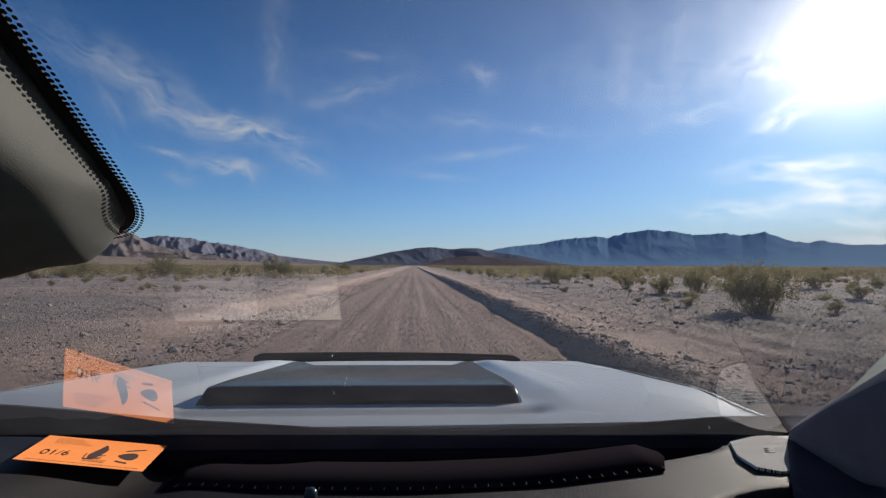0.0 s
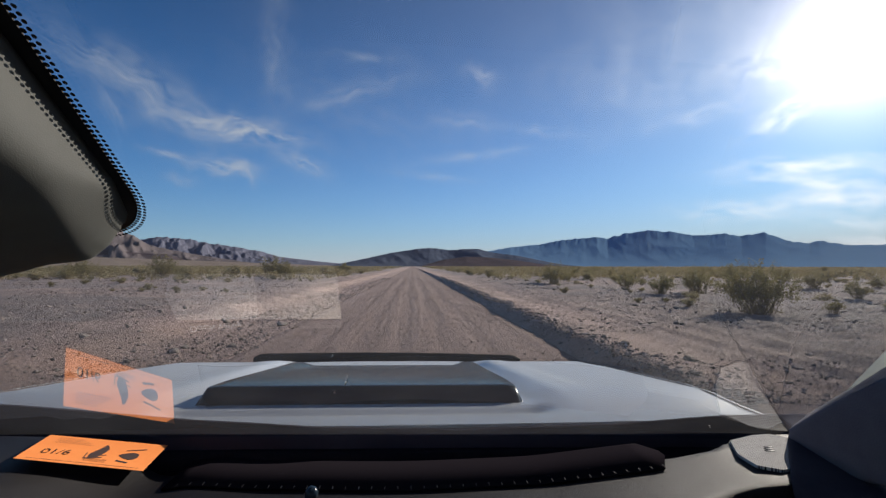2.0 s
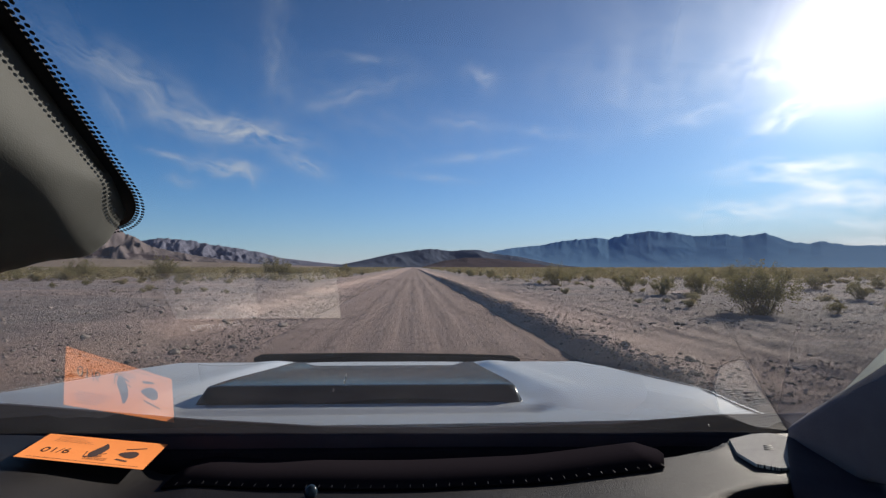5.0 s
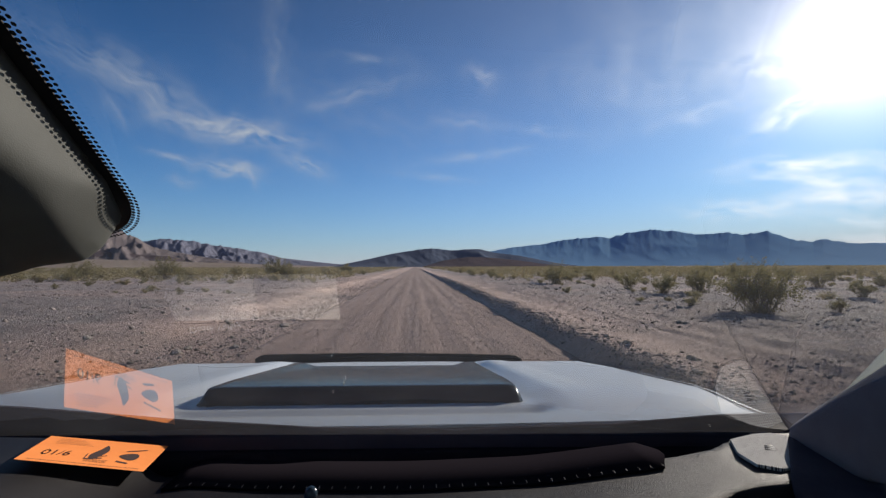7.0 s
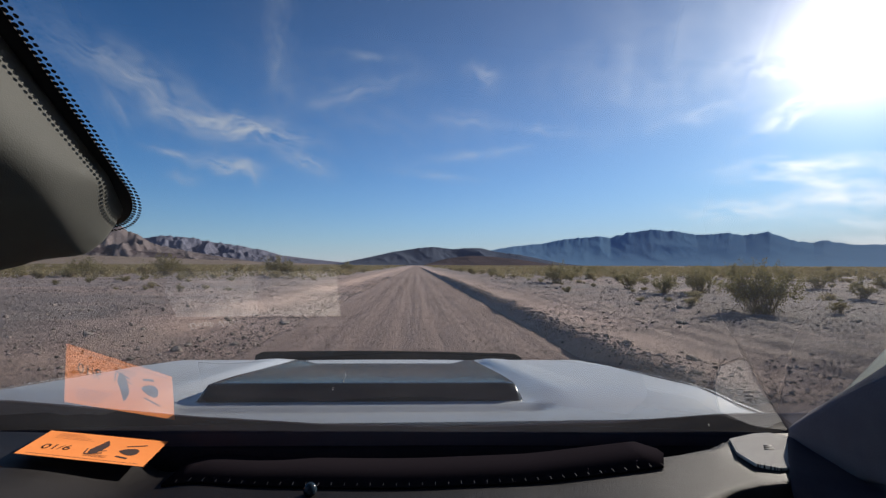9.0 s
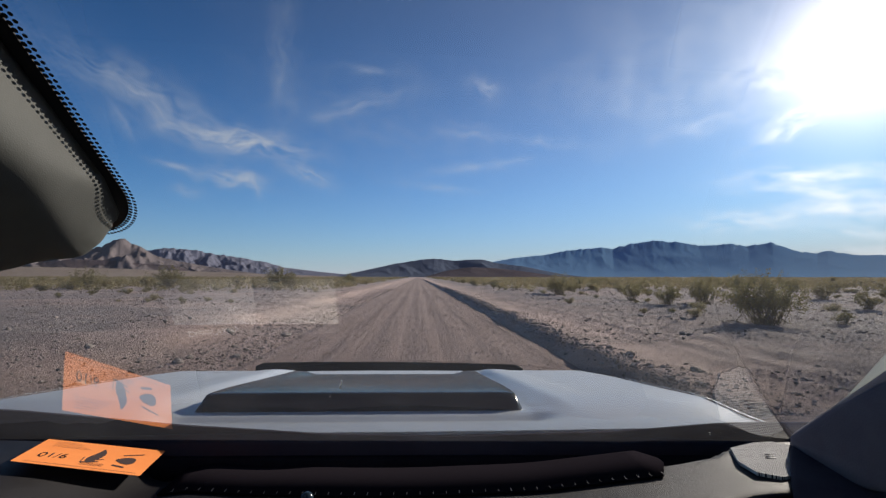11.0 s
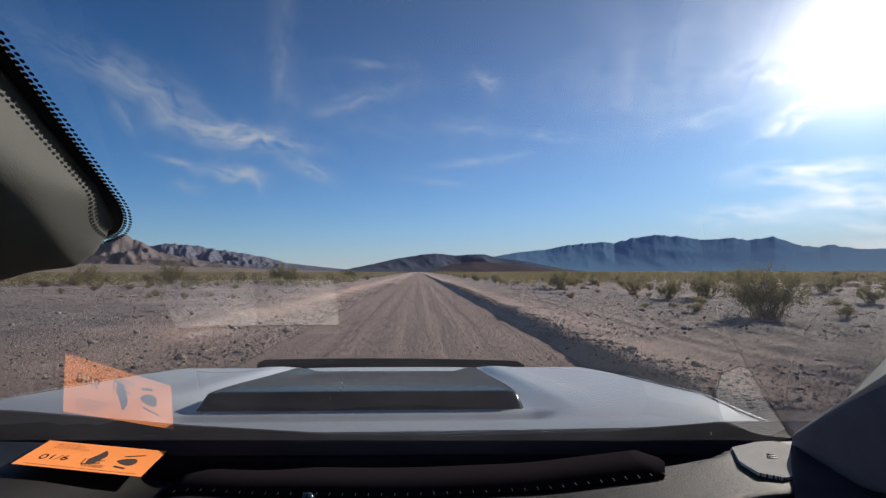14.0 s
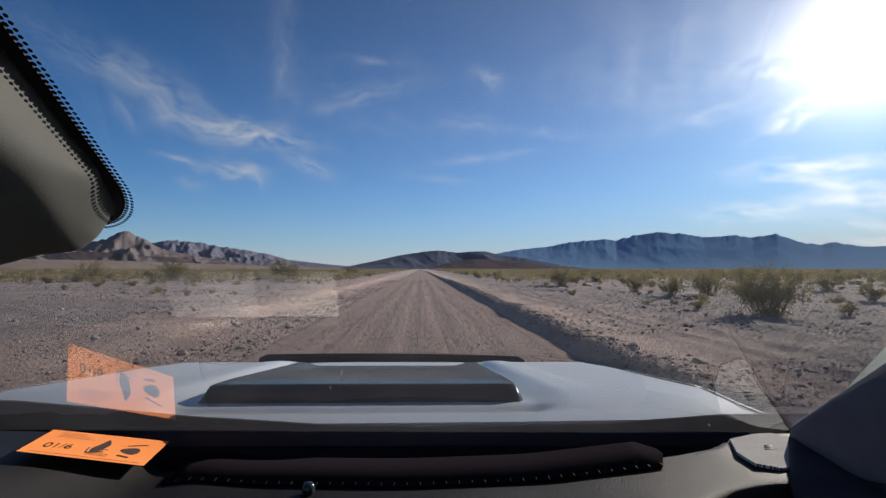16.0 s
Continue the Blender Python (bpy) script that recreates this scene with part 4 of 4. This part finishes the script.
def smear(x, y, w, h, turn):
    c, sn = math.cos(turn), math.sin(turn)
    pts = [(x + c * a - sn * b, y + sn * a + c * b) for a, b in ((-w, 0), (-w * 0.3, h), (w, h * 0.4), (w * 0.4, -h))]
    bm = bmesh.new()
    bm.faces.new([bm.verts.new((u, v, glass_z(u, v) - 0.0015)) for u, v in pts])
    part("dust_mark", bm, M_DUST, windscreen, "dried white dust mark")


smear(0.022, 0.560, 0.0009, 0.006, 0.15)
smear(0.004, 0.590, 0.0012, 0.0016, 0.4)
smear(0.026, 0.545, 0.0006, 0.010, 0.10)
smear(0.10, 0.742, 0.0012, 0.0012, 0.3)
smear(0.17, 0.735, 0.0006, 0.003, 0.5)
smear(-0.03, 0.742, 0.0008, 0.0008, 0.2)
smear(-0.006, 0.735, 0.0006, 0.004, 0.1)
smear(0.60, 0.715, 0.0010, 0.0035, -0.6)
smear(0.535, 0.55, 0.0012, 0.003, 0.9)
smear(0.33, 0.735, 0.003, 0.0008, 0.2)

# dashboard
dx = [-0.86 + i * 0.01 for i in range(173)]
dy = [0.16, 0.22, 0.28, 0.34, 0.38, 0.42, 0.45, 0.47] + [0.485 + k * 0.0112 for k in range(26)]


DASH_X = (-0.76, -0.43, -0.375, -0.335, -0.295, -0.262, -0.12, 0.30, 0.50, 0.60, 0.76)
DASH_EDGE_X, DASH_EDGE = (-0.76, -0.45, -0.34, -0.25, 0.20, 0.35, 0.45, 0.58, 0.64, 0.72), (0.715, 0.715, 0.742, 0.742, 0.735, 0.705, 0.682, 0.684, 0.715, 0.735)
DASH_TOP = (1.348, 1.341, 1.334, 1.303, 1.273, 1.262, 1.254, 1.268, 1.290, 1.3035, 1.3060)


def dash_z(x, y):
    """Dashboard top: instrument hood on the driver's side, low centre, raised passenger end."""
    z = sum(float(np.interp(x + d, DASH_X, DASH_TOP)) for d in (-0.03, -0.02, -0.01, 0, 0.01, 0.02, 0.03)) / 7
    z -= 0.18 * (y - 0.58) * (1 - ease(-0.30, -0.20, x)) * (y > 0.5)
    edge = 0.47 + 0.098 * ease(0.30, 0.56, x)
    z -= 0.22 * ease(edge, edge - 0.26, y) + 0.05 * ease(edge, edge - 0.03, y) + 0.06 * ease(0.0, 0.018, y - float(np.interp(x, DASH_EDGE_X, DASH_EDGE)))
    return z


dash = part("dashboard", sheet(dx, dy, lambda i, j: (dx[i], dy[j], dash_z(dx[i], dy[j])), 0.01), M_DASH, car, "black grained dashboard")
bm = box(-0.0004, 0.0004, -0.004, 0.004, -0.0012, 0.0012)
fin_me = bpy.data.meshes.new("vent_fin")
bm.to_mesh(fin_me)
bm.free()
fin_me.materials.append(M_FIN)
vent_x = [-0.25 + k * 0.75 / 40 for k in range(41)]
vent_x[-1] = 0.5015
vent_mid = lambda x: 0.675 - 0.028 * ease(-0.2, 0.15, x)
def vent_pt(i, j):
    x = vent_x[j]
    half_w = 0.046 * math.sqrt(max(0.02, 1 - max(0.0, (x - 0.475) / 0.027) ** 2))
    y = vent_mid(x) + 0.042 + (i - 0.5) * 2 * half_w
    return (x, y, dash_z(x, vent_mid(x)) + 0.004)


vent = part("defroster_vent", sheet([0, 1], vent_x, vent_pt, 0.003), M_SLOT, dash, "black defroster vent with fins")
for x in vent_x[1:-1]:
    fin = new("vent_fin", fin_me)
    fin.parent = vent
    fin.location = (x, vent_mid(x) + 0.001, dash_z(x, vent_mid(x) + 0.001) + 0.003)
lx = [-0.87 + k * 0.03 for k in range(59)]
liner_top = lambda x: float(np.interp(x, (-0.87, -0.56, -0.286, -0.05, 0.19, 0.48, 0.675, 0.87), (1.352, 1.339, 1.310, 1.294, 1.290, 1.301, 1.320, 1.326)))
part("base_liner", sheet(lx, [0, 1], lambda i, j: (lx[i], 0.806 + 0.006 * j - 0.05 * lx[i] ** 2, liner_top(lx[i])), 0.11), M_VOID, dash, "black strip under the windscreen base", False)
grille = part("speaker_grille", hull([(x, y, 1.3075 + d) for x, y in ((0.625, 0.702), (0.599, 0.651), (0.598, 0.612), (0.623, 0.597), (0.640, 0.600), (0.700, 0.655), (0.735, 0.710), (0.715, 0.728), (0.682, 0.724)) for d in (-0.004, 0.0006)]), M_GRILLE, dash, "light grey perforated speaker grille", False)
for k in range(3):
    part("grille_mark", box(0.650 + 0.005 * k, 0.666 + 0.004 * k, 0.658 + 0.007 * k, 0.661 + 0.007 * k, 1.3083, 1.3086), M_FIN, grille)
bm = bmesh.new()
bmesh.ops.create_uvsphere(bm, u_segments=24, v_segments=12, radius=0.0095, matrix=Matrix.Translation((-0.032, 0.640, 1.264)))
part("light_sensor", bm, M_SCOOP, dash, "glossy black light sensor dome")

# pillar trims and door tops
for s in (1, -1):
    part("pillar_trim", hull([(s * x, y, z) for x, y, z in ((0.701, 0.68, 1.326), (0.712, 0.68, 1.338), (0.697, 0.52, 1.468), (0.668, 0.42, 1.540), (0.62, 0.05, 1.80),
                                                          (0.76, 0.68, 1.30), (0.75, 0.50, 1.48), (0.70, 0.05, 1.81), (0.76, 0.60, 1.30), (0.70, 0.60, 1.30), (0.70, 0.38, 1.50), (0.83, 0.765, 1.24), (0.83, 0.765, 1.335), (0.82, 0.66, 1.38), (0.676, 0.50, 1.328), (0.66, 0.44, 1.36))], 0.006), M_TRIM, car, "charcoal plastic windscreen pillar trim")
    part("door_top", hull([(s * x, y, z) for x, y, z in ((0.598, 0.555, 1.308), (0.700, 0.675, 1.324), (0.68, 0.44, 1.31), (0.60, 0.42, 1.28), (0.62, -0.3, 1.20), (0.82, -0.3, 1.20),
                                                       (0.80, 0.66, 1.20), (0.62, 0.50, 1.10), (0.82, 0.60, 1.30), (0.757, 0.735, 1.318), (0.757, 0.735, 1.26), (0.84, 0.755, 1.31))], 0.008), M_END, car, "black door and dash end trim")

bm = bmesh.new()
ring = [[bm.verts.new(p) for p in row] for row in (((0.716, 0.652, 1.346), (0.717, 0.650, 1.348)), ((0.712, 0.528, 1.462), (0.712, 0.530, 1.492)), ((0.690, 0.40, 1.56), (0.690, 0.41, 1.61)))]
for a, b in zip(ring, ring[1:]):
    bm.faces.new((a[0], b[0], b[1], a[1]))
bmesh.ops.solidify(bm, geom=bm.faces[:], thickness=0.002)
part("glass_edge_strip", bm, M_EDGE, windscreen, "frosted grey edge of the windscreen")

# mirror mount with its black dotted border on the glass
FX0, FX1, FY0, FY1, FR = -0.24, -0.053, 0.06, 0.296, 0.034


def border_path(inset, n):
    """Points down the near edge, round the corner and along the lower edge of the border, on the glass."""
    x1, y1, r = FX1 - inset, FY1 - inset, max(0.012, FR - inset)
    straight, arc, low = (y1 - r) - FY0, math.pi / 2 * r, 0.012
    out = []
    for k in range(n):
        d = k / (n - 1) * (straight + arc + low)
        if d < straight:
            x, y = x1, FY0 + d
        elif d < straight + arc:
            a = (d - straight) / r
            x, y = x1 - r + r * math.cos(a), y1 - r + r * math.sin(a)
        else:
            x, y = x1 - r - (d - straight - arc), y1
        out.append((x + 0.054 * (0.235 - y) - 0.005, y))
    return out


mount = new("mirror_mount")
mount.parent = car
tagged(mount, "grey grained mirror mount with a black dotted border")
bm = bmesh.new()
po, pi_ = border_path(0.0, 90), border_path(0.0165, 90)
vo = [bm.verts.new((x, y, glass_z(x, y) - 0.004)) for x, y in po]
vi = [bm.verts.new((x, y, glass_z(x, y) - 0.004)) for x, y in pi_]
for k in range(89):
    bm.faces.new((vo[k], vo[k + 1], vi[k + 1], vi[k]))
bmesh.ops.recalc_face_normals(bm, faces=bm.faces[:])
bmesh.ops.solidify(bm, geom=bm.faces[:], thickness=0.001)
part("border_band", bm, M_FRIT, mount, "black ceramic border")
bm = bmesh.new()
for inset, n, r in ((-0.0009, 108, 0.00125), (-0.0036, 108, 0.00105), (0.0164, 120, 0.0009)):
    for x, y in border_path(inset, n):
        bmesh.ops.create_circle(bm, cap_ends=True, segments=8, radius=r, matrix=Matrix.Translation((x, y, glass_z(x, y) - 0.0045)) @ Matrix.Rotation(-math.atan(GLASS_TAN), 4, "X"))
part("border_dots", bm, M_FRIT, mount, "rows of black border dots")
g = lambda x, y: (x, y, glass_z(x, y) - 0.003)
bm = hull([g(-0.0600, 0.05), g(-0.0640, 0.255), g(-0.072, 0.276), g(-0.086, 0.287), g(-0.24, 0.288), g(-0.24, 0.05),
           (-0.0600, 0.05, 1.682), (-0.0620, 0.195, 1.622), (-0.064, 0.255, 1.620), (-0.071, 0.280, 1.611), (-0.077, 0.285, 1.600), (-0.085, 0.285, 1.586), (-0.098, 0.285, 1.572),
           (-0.119, 0.284, 1.568), (-0.24, 0.280, 1.568), (-0.24, 0.17, 1.578), (-0.24, 0.06, 1.648)])
bmesh.ops.subdivide_edges(bm, edges=bm.edges[:], cuts=7, use_grid_fill=True)
bmesh.ops.triangulate(bm, faces=bm.faces[:])
free = [v for v in bm.verts if v.co.z < glass_z(v.co.x, v.co.y) - 0.009]
for _ in range(9):
    bmesh.ops.smooth_vert(bm, verts=free, factor=0.5, use_axis_x=True, use_axis_y=True, use_axis_z=True)
part("mount_body", bm, M_HOUSING, mount, "grey grained plastic cover")

# ---------------------------------------------------------------- papers on the dashboard
ticket = new("paper_permit")
tagged(ticket, "bright orange paper permit lying on the black dashboard", "paper")
NEAR_L, FAR_L, FAR_R, NEAR_R = Vector((-0.366, 0.568, 1.346)), Vector((-0.409, 0.679, 1.332)), Vector((-0.294, 0.770, 1.280)), Vector((-0.282, 0.682, 1.2785))
MIDDLE = (NEAR_L + FAR_L + FAR_R + NEAR_R) / 4
ticket.matrix_basis = car.matrix_basis @ Matrix.Translation(MIDDLE)


def on_ticket(u, v, lift=0.0):
    """A place on the slightly twisted sheet; u runs along it, v across it, both 0 to 1."""
    p = NEAR_L.lerp(NEAR_R, u).lerp(FAR_L.lerp(FAR_R, u), v)
    return p - MIDDLE + Vector((0.2, -0.1, 1.0)) * lift


tu, tv = [k / 12 for k in range(13)], [k / 6 for k in range(7)]
part("sheet", sheet(tu, tv, lambda i, j: on_ticket(tu[i], tv[j]), 0.0004), M_ORANGE, ticket, "", False)


def mark(name, u0, u1, v0, v1):
    part(name, sheet([u0, u1], [v0, v1], lambda i, j: on_ticket((u0, u1)[i], (v0, v1)[j], 0.0005)), M_INK, ticket)


mark("margin_line", 0.06, 0.94, 0.055, 0.063)
for k in range(5):
    mark("print_line", 0.10, 0.40 - 0.03 * k, 0.70 + 0.05 * k, 0.706 + 0.05 * k)
    mark("print_line", 0.44, 0.62, 0.14 + 0.022 * k, 0.145 + 0.022 * k)
note = lettering("handwriting", "9/10", 1.0, M_INK, ticket, Matrix.Identity(4))
for v in note.data.vertices:
    v.co = on_ticket(0.20 - v.co.x * 0.115, 0.36 - v.co.y * 0.26 - v.co.x * 0.02, 0.0006)


def emblem(outline, bars):
    """A printed sign: a filled outline with strokes round it."""
    bm = bmesh.new()
    bm.faces.new([bm.verts.new(on_ticket(a, b, 0.0005)) for a, b in outline])
    for a, b, c, d, w in bars:
        n = Vector((-(d - b), c - a)).normalized() * w
        bm.faces.new([bm.verts.new(on_ticket(x, y, 0.0005)) for x, y in ((a - n.x, b - n.y * 3), (c - n.x, d - n.y * 3), (c + n.x, d + n.y * 3), (a + n.x, b + n.y * 3))])
    part("printed_emblem", bm, M_INK, ticket, smooth=False)


# an arrowhead-shaped badge and a rounded mark between two strokes
emblem([(0.50 + 0.055 * math.cos(a) * (1 - 0.75 * max(0.0, math.sin(a))), 0.50 + 0.26 * math.sin(a) + 0.10 * math.cos(a)) for a in (2 * math.pi * k / 24 for k in range(24))],
       ((0.43, 0.22, 0.56, 0.30, 0.006), (0.43, 0.22, 0.42, 0.42, 0.004), (0.46, 0.30, 0.58, 0.40, 0.004)))
emblem([(0.76 + 0.085 * math.cos(a), 0.44 + (0.12 + 0.05 * math.cos(a)) * math.sin(a)) for a in (2 * math.pi * k / 24 for k in range(24))],
       ((0.70, 0.62, 0.86, 0.74, 0.006), (0.69, 0.24, 0.80, 0.20, 0.008)))

brochure = new("park_brochure")
tagged(brochure, "folded park brochure with a photo, lying on the dashboard", "brochure")
brochure.matrix_basis = car.matrix_basis @ pose(-0.138, 0.522, 1.2640, 0, 2.6, 0)
part("map_panel", hull([(x, y, z) for x, y in ((-0.137, -0.026), (0.0, -0.025), (0.0, 0.054), (-0.121, 0.052)) for z in (0, 0.003)], 0.0004, 1), M_PHOTO, brochure, "grey mottled map print")
part("photo_panel", hull([(x, y, z) for x, y in ((0.0008, -0.025), (0.122, -0.024), (0.126, 0.056), (0.0008, 0.054)) for z in (0, 0.003)], 0.0004, 1), M_PALE, brochure, "pale photo print")
part("title_band", box(-0.118, 0.126, 0.0575, 0.0735, 0, 0.003, 0.0004, 1), M_PAPER, brochure)
lettering("title", "Death Valley", 0.0150, M_WHITE, brochure, pose(-0.066, 0.0655, 0.0034, 0, 0, -4))
